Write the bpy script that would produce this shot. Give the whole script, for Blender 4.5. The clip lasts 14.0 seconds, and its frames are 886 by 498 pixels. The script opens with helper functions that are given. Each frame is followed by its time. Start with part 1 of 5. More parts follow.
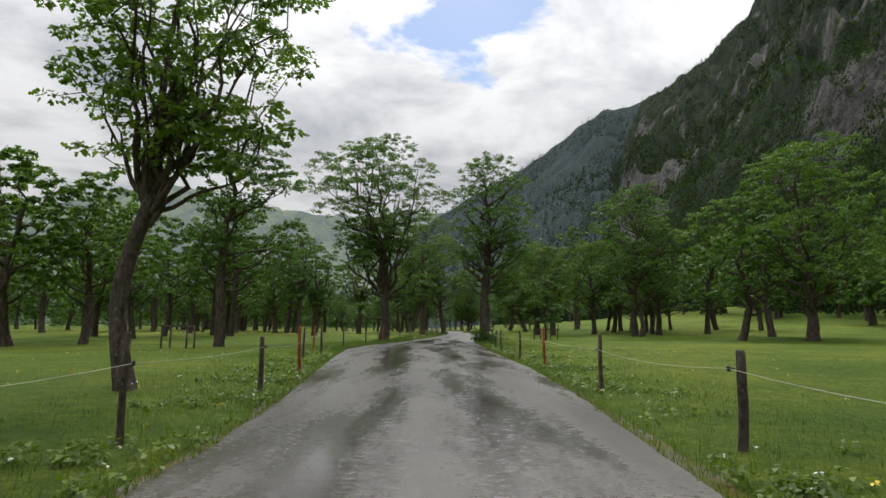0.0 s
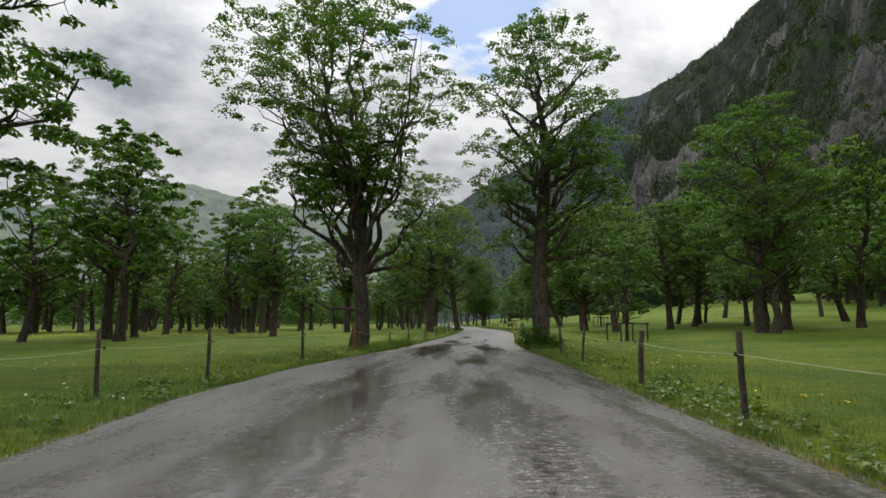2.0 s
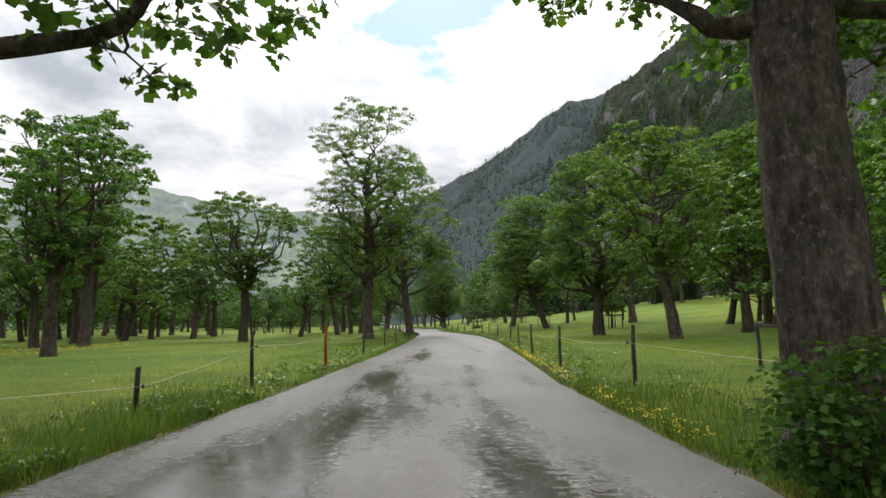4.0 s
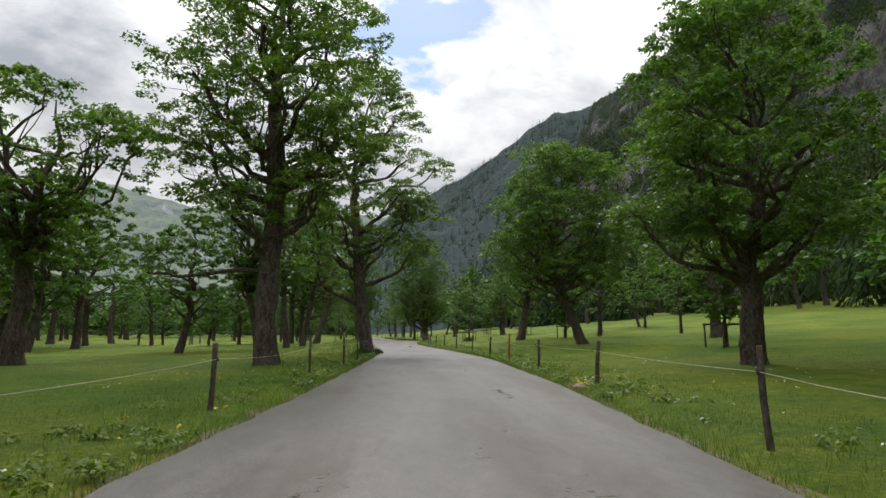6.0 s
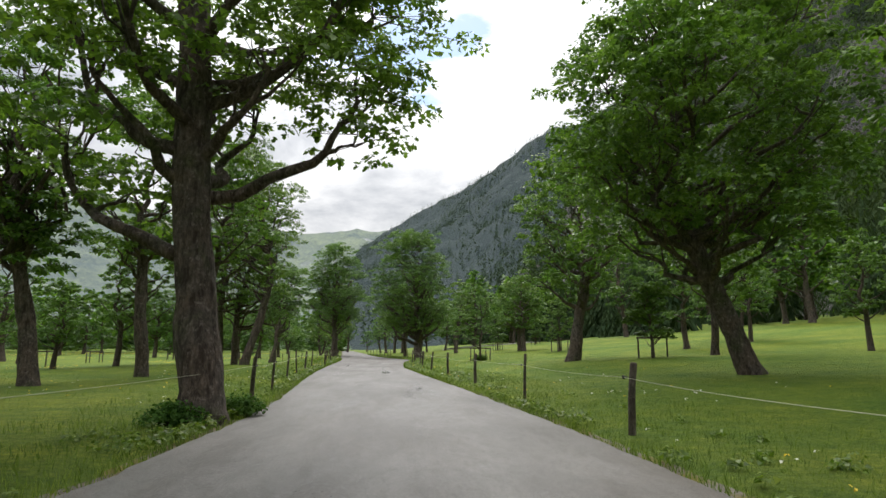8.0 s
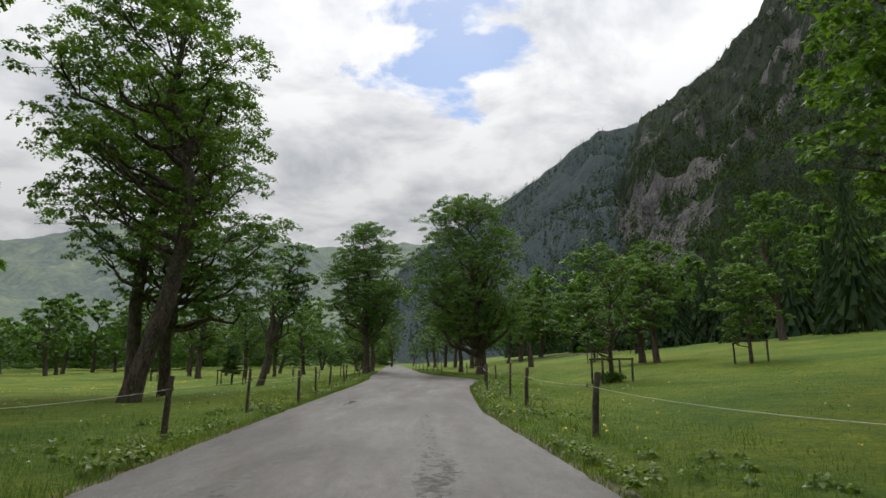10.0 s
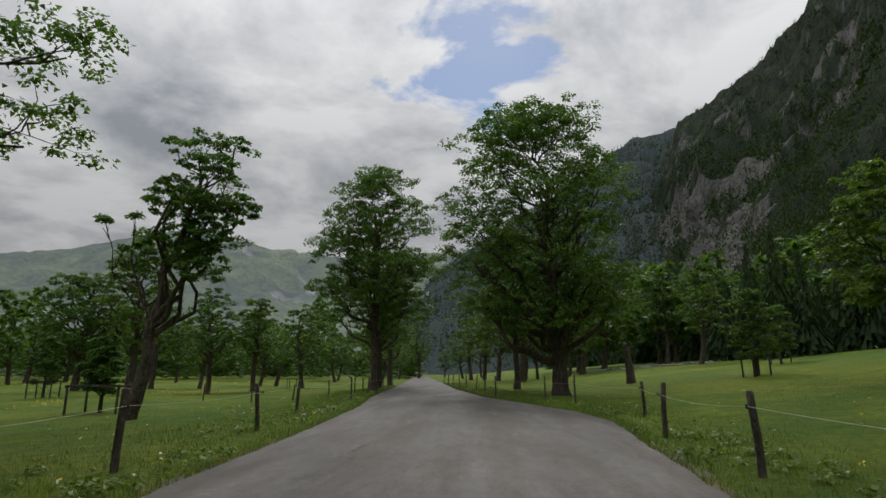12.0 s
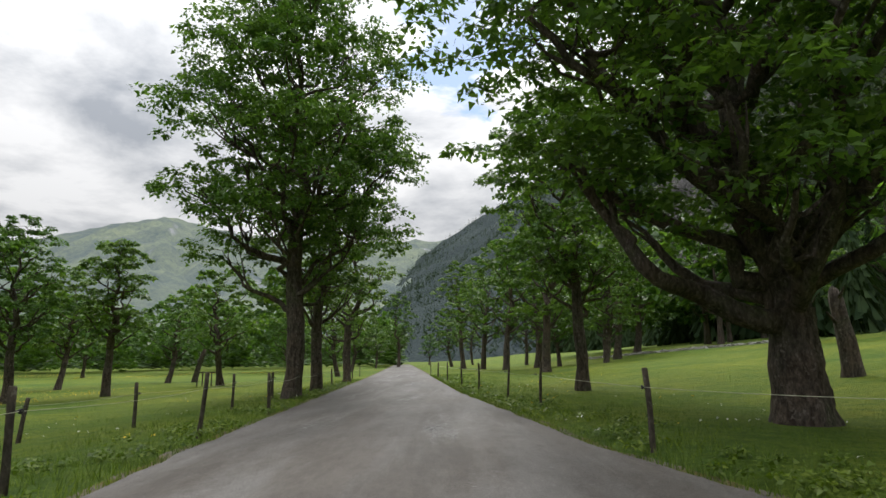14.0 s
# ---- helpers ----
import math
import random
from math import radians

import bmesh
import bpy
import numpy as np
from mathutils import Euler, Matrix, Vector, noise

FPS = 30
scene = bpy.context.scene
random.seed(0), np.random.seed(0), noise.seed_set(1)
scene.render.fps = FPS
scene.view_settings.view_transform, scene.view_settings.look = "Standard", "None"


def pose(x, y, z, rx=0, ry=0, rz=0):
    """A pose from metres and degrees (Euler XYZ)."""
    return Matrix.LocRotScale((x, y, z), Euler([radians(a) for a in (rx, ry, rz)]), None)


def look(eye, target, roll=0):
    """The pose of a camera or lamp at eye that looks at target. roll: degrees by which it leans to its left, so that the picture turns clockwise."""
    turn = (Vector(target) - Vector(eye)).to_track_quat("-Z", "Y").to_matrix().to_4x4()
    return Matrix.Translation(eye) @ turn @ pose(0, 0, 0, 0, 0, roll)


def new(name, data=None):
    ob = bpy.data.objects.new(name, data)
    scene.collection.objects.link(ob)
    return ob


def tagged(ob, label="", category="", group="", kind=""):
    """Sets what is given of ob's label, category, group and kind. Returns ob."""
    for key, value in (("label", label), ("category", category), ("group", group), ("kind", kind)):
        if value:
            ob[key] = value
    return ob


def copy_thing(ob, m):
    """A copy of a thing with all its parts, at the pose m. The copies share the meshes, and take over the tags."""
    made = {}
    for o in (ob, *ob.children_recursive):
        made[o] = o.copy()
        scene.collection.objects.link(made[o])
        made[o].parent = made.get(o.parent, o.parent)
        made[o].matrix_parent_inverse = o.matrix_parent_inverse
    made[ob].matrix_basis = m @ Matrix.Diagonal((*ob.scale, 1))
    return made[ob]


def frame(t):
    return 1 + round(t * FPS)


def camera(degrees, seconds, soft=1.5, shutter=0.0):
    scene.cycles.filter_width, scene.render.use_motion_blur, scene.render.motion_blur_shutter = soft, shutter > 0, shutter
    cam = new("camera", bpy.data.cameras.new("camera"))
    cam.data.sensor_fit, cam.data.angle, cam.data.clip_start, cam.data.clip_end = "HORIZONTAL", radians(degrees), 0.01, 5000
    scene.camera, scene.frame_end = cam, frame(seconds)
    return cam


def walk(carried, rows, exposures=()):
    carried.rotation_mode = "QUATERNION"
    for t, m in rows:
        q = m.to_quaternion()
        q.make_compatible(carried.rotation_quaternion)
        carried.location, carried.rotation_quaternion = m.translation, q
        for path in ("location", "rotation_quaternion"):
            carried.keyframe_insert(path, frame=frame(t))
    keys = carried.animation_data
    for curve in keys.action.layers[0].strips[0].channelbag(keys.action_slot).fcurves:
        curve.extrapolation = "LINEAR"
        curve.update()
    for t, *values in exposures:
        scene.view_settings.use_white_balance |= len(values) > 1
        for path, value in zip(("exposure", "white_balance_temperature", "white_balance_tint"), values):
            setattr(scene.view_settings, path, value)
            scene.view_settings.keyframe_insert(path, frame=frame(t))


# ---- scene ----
cam = camera(76.0, 14.0, soft=1.5)
PATH = [
    (0.0, pose(0.000, 0.000, 1.250, 97.79, -0.48, 0.00)),
    (0.5, pose(-0.153, 5.353, 1.250, 97.98, -0.30, 0.54)),
    (1.0, pose(-0.294, 10.723, 1.250, 97.96, -0.29, 1.29)),
    (1.5, pose(-0.471, 16.110, 1.250, 97.76, 0.01, 1.60)),
    (2.0, pose(-0.624, 21.518, 1.250, 97.27, 0.23, 0.91)),
    (2.5, pose(-0.663, 26.969, 1.250, 96.89, 0.52, -0.65)),
    (3.0, pose(-0.600, 32.441, 1.250, 96.98, 0.88, -1.93)),
    (3.5, pose(-0.330, 37.930, 1.250, 97.24, 1.11, -2.72)),
    (4.0, pose(-0.044, 43.413, 1.250, 97.39, 0.87, -3.42)),
    (6.5, pose(1.922, 71.767, 1.250, 98.81, -0.07, -5.41)),
    (7.0, pose(2.402, 77.437, 1.250, 99.25, -0.02, -5.56)),
    (7.5, pose(2.842, 83.110, 1.250, 99.67, 0.10, -5.70)),
    (8.0, pose(3.266, 88.788, 1.250, 99.95, -0.19, -5.56)),
    (10.5, pose(3.224, 117.783, 1.250, 101.61, 0.64, 0.74)),
    (11.0, pose(2.967, 123.351, 1.250, 101.96, 0.41, 1.89)),
    (11.5, pose(2.634, 128.923, 1.250, 102.13, 0.39, 2.68)),
    (12.0, pose(2.228, 134.529, 1.250, 102.32, 0.04, 2.33)),
    (12.5, pose(1.832, 140.184, 1.250, 102.18, 0.15, 1.70)),
    (13.0, pose(1.506, 145.853, 1.250, 101.89, 0.16, 1.26)),
    (13.5, pose(1.213, 151.541, 1.250, 101.53, 0.33, 0.80)),
    (14.0, pose(1.028, 157.272, 1.250, 101.05, 0.89, 0.64)),
]
EXPOSURES = [(0.0, -0.13), (1.0, -0.20), (2.0, -0.14), (3.0, 0.40), (3.5, 0.65), (4.0, 0.38), (6.5, 0.05), (7.0, 0.06), (8.0, 0.38), (10.5, -0.44), (11.5, -0.72), (12.5, -0.68), (13.0, -0.50), (13.5, -0.22), (14.0, 0.10)]
walk(cam, PATH, EXPOSURES)

# ---------------------------------------------------------------- light
SUN_BEARING, SUN_HEIGHT = radians(4), radians(48)
world = bpy.data.worlds.new("overcast_sky")
scene.world = world
world.use_nodes = True
wn, wl = world.node_tree.nodes, world.node_tree.links
wn.clear()


def wnode(kind, **kw):
    n = wn.new(kind)
    for k, v in kw.items():
        if k == "op":
            n.operation = v
        else:
            n.inputs[k].default_value = v
    return n


coord = wn.new("ShaderNodeTexCoord")
sky = wn.new("ShaderNodeTexSky")
sky.sky_type = "NISHITA"
sky.sun_disc = False
sky.dust_density, sky.ozone_density = 0.3, 2.5
sky.sun_elevation, sky.sun_rotation = SUN_HEIGHT, SUN_BEARING
sky_dim = wn.new("ShaderNodeVectorMath")
sky_dim.operation = "SCALE"
sky_dim.inputs["Scale"].default_value = 0.15
wl.new(sky.outputs["Color"], sky_dim.inputs[0])
# clouds lie on a flat layer: the direction is divided by its height
sep = wn.new("ShaderNodeSeparateXYZ")
wl.new(coord.outputs["Generated"], sep.inputs[0])
zmax = wnode("ShaderNodeMath", op="MAXIMUM")
zmax.inputs[1].default_value = 0.15
wl.new(sep.outputs["Z"], zmax.inputs[0])
zadd = wnode("ShaderNodeMath", op="ADD")
zadd.inputs[1].default_value = 0.22
wl.new(zmax.outputs[0], zadd.inputs[0])
layer = wn.new("ShaderNodeVectorMath")
layer.operation = "DIVIDE"
comb = wn.new("ShaderNodeCombineXYZ")
for i in range(3):
    wl.new(zadd.outputs[0], comb.inputs[i])
wl.new(coord.outputs["Generated"], layer.inputs[0])
wl.new(comb.outputs[0], layer.inputs[1])
n_big = wnode("ShaderNodeTexNoise", Scale=2.6, Detail=8.0, Roughness=0.58, Distortion=0.25)
n_gap = wnode("ShaderNodeTexNoise", Scale=3.4, Detail=6.0, Roughness=0.55, Distortion=0.3)
off = wn.new("ShaderNodeVectorMath")
off.operation = "ADD"
off.inputs[1].default_value = (3.1, 0.4, 0.0)
wl.new(layer.outputs[0], n_big.inputs["Vector"])
wl.new(layer.outputs[0], off.inputs[0])
wl.new(off.outputs[0], n_gap.inputs["Vector"])
ramp = wn.new("ShaderNodeValToRGB")
ramp.color_ramp.elements[0].position, ramp.color_ramp.elements[0].color = 0.27, (0.42, 0.45, 0.50, 1)
ramp.color_ramp.elements[1].position, ramp.color_ramp.elements[1].color = 0.58, (0.98, 0.985, 1.0, 1)
wl.new(n_big.outputs["Fac"], ramp.inputs["Fac"])
# the cloud is brightest round the hidden sun
sun_dir = Vector((math.sin(SUN_BEARING) * math.cos(SUN_HEIGHT), math.cos(SUN_BEARING) * math.cos(SUN_HEIGHT), math.sin(SUN_HEIGHT)))
dot = wn.new("ShaderNodeVectorMath")
dot.operation = "DOT_PRODUCT"
dot.inputs[1].default_value = sun_dir
wl.new(coord.outputs["Generated"], dot.inputs[0])
glow = wn.new("ShaderNodeMapRange")
glow.inputs["From Min"].default_value, glow.inputs["From Max"].default_value = -0.6, 1.0
glow.inputs["To Min"].default_value, glow.inputs["To Max"].default_value = 0.86, 1.06
wl.new(dot.outputs["Value"], glow.inputs["Value"])
cloud = wn.new("ShaderNodeVectorMath")
cloud.operation = "SCALE"
wl.new(ramp.outputs["Color"], cloud.inputs[0])
# an overcast sky is brightest overhead
high = wn.new("ShaderNodeMapRange")
high.inputs["To Min"].default_value, high.inputs["To Max"].default_value = 0.64, 2.5
zpow = wnode("ShaderNodeMath", op="POWER")
zpow.use_clamp = True
zpow.inputs[1].default_value = 1.7
wl.new(sep.outputs["Z"], zpow.inputs[0])
wl.new(zpow.outputs[0], high.inputs["Value"])
both = wnode("ShaderNodeMath", op="MULTIPLY")
wl.new(glow.outputs[0], both.inputs[0])
wl.new(high.outputs[0], both.inputs[1])
wl.new(both.outputs[0], cloud.inputs["Scale"])
gap = wn.new("ShaderNodeMapRange")
gap.inputs["From Min"].default_value, gap.inputs["From Max"].default_value = 0.78, 0.85
gap.inputs["To Max"].default_value = 0.92
# the cloud is thinnest high over the valley's end
thin = wn.new("ShaderNodeVectorMath")
thin.operation = "DOT_PRODUCT"
thin.inputs[1].default_value = (math.sin(radians(3)) * math.cos(radians(33)), math.cos(radians(3)) * math.cos(radians(33)), math.sin(radians(33)))
wl.new(coord.outputs["Generated"], thin.inputs[0])
thin_r = wn.new("ShaderNodeMapRange")
thin_r.inputs["From Min"].default_value, thin_r.inputs["From Max"].default_value = 0.972, 0.998
thin_r.inputs["To Min"].default_value, thin_r.inputs["To Max"].default_value = 0.0, 0.40
wl.new(thin.outputs["Value"], thin_r.inputs["Value"])
gap_v = wnode("ShaderNodeMath", op="ADD")
wl.new(n_gap.outputs["Fac"], gap_v.inputs[0])
wl.new(thin_r.outputs[0], gap_v.inputs[1])
wl.new(gap_v.outputs[0], gap.inputs["Value"])
mixs = wn.new("ShaderNodeMix")
mixs.data_type = "RGBA"
wl.new(gap.outputs[0], mixs.inputs["Factor"])
wl.new(cloud.outputs[0], mixs.inputs["A"])
wl.new(sky_dim.outputs[0], mixs.inputs["B"])
back = wn.new("ShaderNodeBackground")
back.inputs["Strength"].default_value = 1.0
wl.new(mixs.outputs["Result"], back.inputs["Color"])
wout = wn.new("ShaderNodeOutputWorld")
wl.new(back.outputs[0], wout.inputs["Surface"])

sun = new("sun", bpy.data.lights.new("sun", "SUN"))
sun.data.energy, sun.data.angle, sun.data.color = 1.3, radians(20), (1.0, 0.96, 0.9)
sun.matrix_world = look(sun_dir * 200, (0, 0, 0))


# ---------------------------------------------------------------- materials
def material(name, rough=0.8, spec=0.3):
    m = bpy.data.materials.new(name)
    m.use_nodes = True
    b = m.node_tree.nodes["Principled BSDF"]
    b.inputs["Roughness"].default_value = rough
    b.inputs["Specular IOR Level"].default_value = spec
    return m, m.node_tree.nodes, m.node_tree.links, b


def noise_node(N, L, scale, detail=4.0, rough=0.55, stretch=None, coords="Object"):
    tc = N.new("ShaderNodeTexCoord") if coords != "World" else N.new("ShaderNodeNewGeometry")
    n = N.new("ShaderNodeTexNoise")
    n.inputs["Scale"].default_value, n.inputs["Detail"].default_value, n.inputs["Roughness"].default_value = scale, detail, rough
    src = tc.outputs["Position"] if coords == "World" else tc.outputs[coords]
    if stretch:
        mp = N.new("ShaderNodeMapping")
        mp.inputs["Scale"].default_value = stretch
        L.new(src, mp.inputs["Vector"])
        src = mp.outputs["Vector"]
    L.new(src, n.inputs["Vector"])
    return n


def ramp_node(N, L, src, stops):
    r = N.new("ShaderNodeValToRGB")
    e = r.color_ramp.elements
    while len(e) < len(stops):
        e.new(0.5)
    for el, (p, c) in zip(e, stops):
        el.position, el.color = p, (*c, 1)
    L.new(src, r.inputs["Fac"])
    return r


def mix_node(N, L, fac, a, b, blend="MIX"):
    m = N.new("ShaderNodeMix")
    m.data_type, m.blend_type = "RGBA", blend
    for sock, v in (("Factor", fac), ("A", a), ("B", b)):
        s = m.inputs[sock]
        if isinstance(v, bpy.types.NodeSocket):
            L.new(v, s)
        else:
            s.default_value = v if sock == "Factor" else (*v, 1)
    return m.outputs["Result"]


def math_node(N, L, op, a, b=0.0, clamp=False):
    m = N.new("ShaderNodeMath")
    m.operation, m.use_clamp = op, clamp
    for i, v in enumerate((a, b)):
        if isinstance(v, bpy.types.NodeSocket):
            L.new(v, m.inputs[i])
        else:
            m.inputs[i].default_value = v
    return m.outputs[0]


def map_node(N, L, v, a, b, c=0.0, d=1.0):
    m = N.new("ShaderNodeMapRange")
    L.new(v, m.inputs["Value"])
    for k, x in zip(("From Min", "From Max", "To Min", "To Max"), (a, b, c, d)):
        m.inputs[k].default_value = x
    return m.outputs[0]


def bump(N, L, b, height, strength=0.5, dist=0.02):
    k = N.new("ShaderNodeBump")
    k.inputs["Strength"].default_value, k.inputs["Distance"].default_value = strength, dist
    L.new(height, k.inputs["Height"])
    L.new(k.outputs[0], b.inputs["Normal"])


def leaf_material(name, dark, mid, light, through_light=0.35, rough=0.43, spec=0.42):
    m, N, L, b = material(name, rough, spec)
    geo, info = N.new("ShaderNodeNewGeometry"), N.new("ShaderNodeObjectInfo")
    r = ramp_node(N, L, geo.outputs["Random Per Island"], [(0.0, dark), (0.55, mid), (1.0, light)])
    big = noise_node(N, L, 0.45, 3.0)
    tint = ramp_node(N, L, big.outputs["Fac"], [(0.3, (0.72, 0.8, 0.8)), (0.7, (1.2, 1.12, 0.95))])
    col = mix_node(N, L, 1.0, r.outputs["Color"], tint.outputs["Color"], "MULTIPLY")
    obj = ramp_node(N, L, info.outputs["Random"], [(0.0, (0.82, 0.92, 0.95)), (1.0, (1.12, 1.06, 0.9))])
    col = mix_node(N, L, 1.0, col, obj.outputs["Color"], "MULTIPLY")
    L.new(col, b.inputs["Base Color"])
    tr = N.new("ShaderNodeBsdfTranslucent")
    L.new(mix_node(N, L, 1.0, col, (1.15, 1.3, 0.45), "MULTIPLY"), tr.inputs["Color"])
    mx = N.new("ShaderNodeMixShader")
    mx.inputs["Fac"].default_value = through_light
    L.new(b.outputs[0], mx.inputs[1])
    L.new(tr.outputs[0], mx.inputs[2])
    L.new(mx.outputs[0], N["Material Output"].inputs["Surface"])
    return m


LEAF = leaf_material("maple_leaves", (0.064, 0.116, 0.034), (0.110, 0.190, 0.050), (0.168, 0.265, 0.070), 0.50)
LEAF_YOUNG = leaf_material("young_maple_leaves", (0.064, 0.122, 0.028), (0.104, 0.188, 0.038), (0.155, 0.255, 0.054), 0.45)
NEEDLE = leaf_material("spruce_needles", (0.030, 0.050, 0.028), (0.040, 0.064, 0.034), (0.054, 0.082, 0.042), 0.2, 0.9, 0.05)
# needles of the far ridge: haze painted in as a paler, bluer green
HAZED_NEEDLE = leaf_material("hazed_spruce_needles", (0.046, 0.066, 0.062), (0.056, 0.078, 0.072), (0.068, 0.092, 0.082), 0.2, 0.9, 0.05)
BLADE = leaf_material("grass_blades", (0.060, 0.104, 0.018), (0.114, 0.180, 0.030), (0.185, 0.252, 0.054), 0.4)
IVY = leaf_material("undergrowth_leaves", (0.040, 0.085, 0.020), (0.065, 0.130, 0.028), (0.095, 0.170, 0.036), 0.35, 0.8, 0.1)


def bark_material(name, a, b_, c, lichen=0.5):
    m, N, L, b = material(name, 0.9, 0.2)
    n1 = noise_node(N, L, 17.0, 8.0, 0.72, (1.0, 1.0, 0.5))
    n2 = noise_node(N, L, 1.3, 3.0)
    r = ramp_node(N, L, n1.outputs["Fac"], [(0.30, a), (0.52, b_), (0.74, c)])
    moss = ramp_node(N, L, n2.outputs["Fac"], [(0.42, (1.08, 1.0, 0.94)), (0.55, (1, 1, 1)), (0.70, (0.72, 0.92, 0.55))])
    n4 = noise_node(N, L, 8.0, 6.0, 0.65, (1.0, 1.0, 0.28))
    furrow = ramp_node(N, L, n4.outputs["Fac"], [(0.38, (0.50, 0.47, 0.45)), (0.52, (1.0, 1.0, 1.0)), (0.68, (1.28, 1.25, 1.2))])
    n3 = noise_node(N, L, 11.0, 6.0, 0.7, (1.0, 1.0, 0.75))
    fleck = map_node(N, L, n3.outputs["Fac"], 0.57, 0.65, 0.0, lichen)
    col = mix_node(N, L, 1.0, r.outputs["Color"], moss.outputs["Color"], "MULTIPLY")
    col = mix_node(N, L, 1.0, col, furrow.outputs["Color"], "MULTIPLY")
    L.new(mix_node(N, L, fleck, col, tuple(min(0.42, q * 1.5) for q in c)), b.inputs["Base Color"])
    bump(N, L, b, math_node(N, L, "ADD", math_node(N, L, "MULTIPLY", n4.outputs["Fac"], 1.2), n1.outputs["Fac"]), 0.9, 0.05)
    return m


BARK = bark_material("maple_bark", (0.036, 0.031, 0.027), (0.090, 0.075, 0.064), (0.180, 0.156, 0.138))
WOOD = bark_material("weathered_post_wood", (0.045, 0.040, 0.034), (0.095, 0.085, 0.070), (0.16, 0.145, 0.12))
ORANGE = bark_material("reddish_post_wood", (0.20, 0.07, 0.025), (0.32, 0.12, 0.045), (0.42, 0.18, 0.07))


def plain(name, col, rough=0.5, spec=0.4):
    m, N, L, b = material(name, rough, spec)
    n = noise_node(N, L, 30.0, 3.0)
    r = ramp_node(N, L, n.outputs["Fac"], [(0.3, tuple(c * 0.8 for c in col)), (0.7, tuple(min(1, c * 1.15) for c in col))])
    L.new(r.outputs["Color"], b.inputs["Base Color"])
    return m


ROPE = plain("pale_fence_rope", (0.46, 0.46, 0.34))
INSULATOR = plain("dark_insulator_plastic", (0.03, 0.03, 0.03))
PETAL = plain("yellow_petals", (0.75, 0.55, 0.03))
PETAL_P = plain("pink_petals", (0.60, 0.32, 0.36))
PETAL_W = plain("white_petals", (0.75, 0.75, 0.68))
STONE = plain("pale_stone", (0.35, 0.34, 0.32), 0.9)

# meadow
GRASS, N, L, b = material("meadow_grass", 0.85, 0.15)
g1 = noise_node(N, L, 11.0, 8.0, 0.8)
g2 = noise_node(N, L, 0.22, 4.0, 0.6)
g3 = noise_node(N, L, 0.035, 3.0)
c1 = ramp_node(N, L, g1.outputs["Fac"], [(0.30, (0.048, 0.083, 0.014)), (0.5, (0.114, 0.178, 0.028)), (0.70, (0.200, 0.262, 0.056))])
c2 = ramp_node(N, L, g2.outputs["Fac"], [(0.33, (0.62, 0.76, 0.70)), (0.67, (1.24, 1.10, 0.98))])
c3 = ramp_node(N, L, g3.outputs["Fac"], [(0.35, (0.92, 0.98, 0.9)), (0.65, (1.25, 1.08, 0.8))])
gc = mix_node(N, L, 1.0, c1.outputs["Color"], c2.outputs["Color"], "MULTIPLY")
gc = mix_node(N, L, 1.0, gc, c3.outputs["Color"], "MULTIPLY")
g4 = noise_node(N, L, 1.9, 7.0, 0.7)
c4 = ramp_node(N, L, g4.outputs["Fac"], [(0.36, (0.70, 0.80, 0.72)), (0.64, (1.26, 1.14, 1.02))])
gc = mix_node(N, L, 1.0, gc, c4.outputs["Color"], "MULTIPLY")
L.new(gc, b.inputs["Base Color"])
bump(N, L, b, g1.outputs["Fac"], 1.0, 0.09)

# damp asphalt: fine grit, faint wheel tracks, wet streaks
ASPHALT, N, L, b = material("damp_asphalt", 0.5, 0.5)
grit = noise_node(N, L, 42.0, 5.0, 0.8)
patch = noise_node(N, L, 0.55, 5.0, 0.6, (1.0, 0.35, 1.0))
streak = noise_node(N, L, 0.75, 7.0, 0.58, (1.0, 0.16, 1.0))
base = ramp_node(N, L, grit.outputs["Fac"], [(0.32, (0.070, 0.067, 0.063)), (0.52, (0.128, 0.122, 0.115)), (0.70, (0.232, 0.223, 0.212))])
pt = ramp_node(N, L, patch.outputs["Fac"], [(0.36, (0.70, 0.68, 0.66)), (0.62, (1.12, 1.11, 1.10))])
col = mix_node(N, L, 1.0, base.outputs["Color"], pt.outputs["Color"], "MULTIPLY")
stain = noise_node(N, L, 0.9, 7.0, 0.7, (1.0, 0.22, 1.0))
st = ramp_node(N, L, stain.outputs["Fac"], [(0.47, (1.0, 0.99, 0.98)), (0.62, (0.68, 0.63, 0.58))])
col = mix_node(N, L, 1.0, col, st.outputs["Color"], "MULTIPLY")
worn = noise_node(N, L, 5.5, 8.0, 0.82, (1.0, 0.45, 1.0))
wr = ramp_node(N, L, worn.outputs["Fac"], [(0.38, (0.78, 0.76, 0.73)), (0.5, (1.0, 1.0, 1.0)), (0.64, (1.18, 1.18, 1.17))])
col = mix_node(N, L, 1.0, col, wr.outputs["Color"], "MULTIPLY")
geo = N.new("ShaderNodeNewGeometry")
sp = N.new("ShaderNodeSeparateXYZ")
L.new(geo.outputs["Position"], sp.inputs[0])
dirt = noise_node(N, L, 0.8, 8.0, 0.72, (1.0, 0.12, 1.0))
grime = math_node(N, L, "MULTIPLY", map_node(N, L, dirt.outputs["Fac"], 0.44, 0.58), map_node(N, L, sp.outputs["Y"], 112.0, 132.0, 0.15, 0.9))
col = mix_node(N, L, grime, col, mix_node(N, L, 1.0, col, (0.66, 0.60, 0.54), "MULTIPLY"))
rain = map_node(N, L, sp.outputs["Y"], 45.0, 75.0, 0.075, -0.10)
fine = noise_node(N, L, 12.0, 6.0, 0.75, (0.8, 1.3, 1.0))
wetv = math_node(N, L, "ADD", streak.outputs["Fac"], rain)
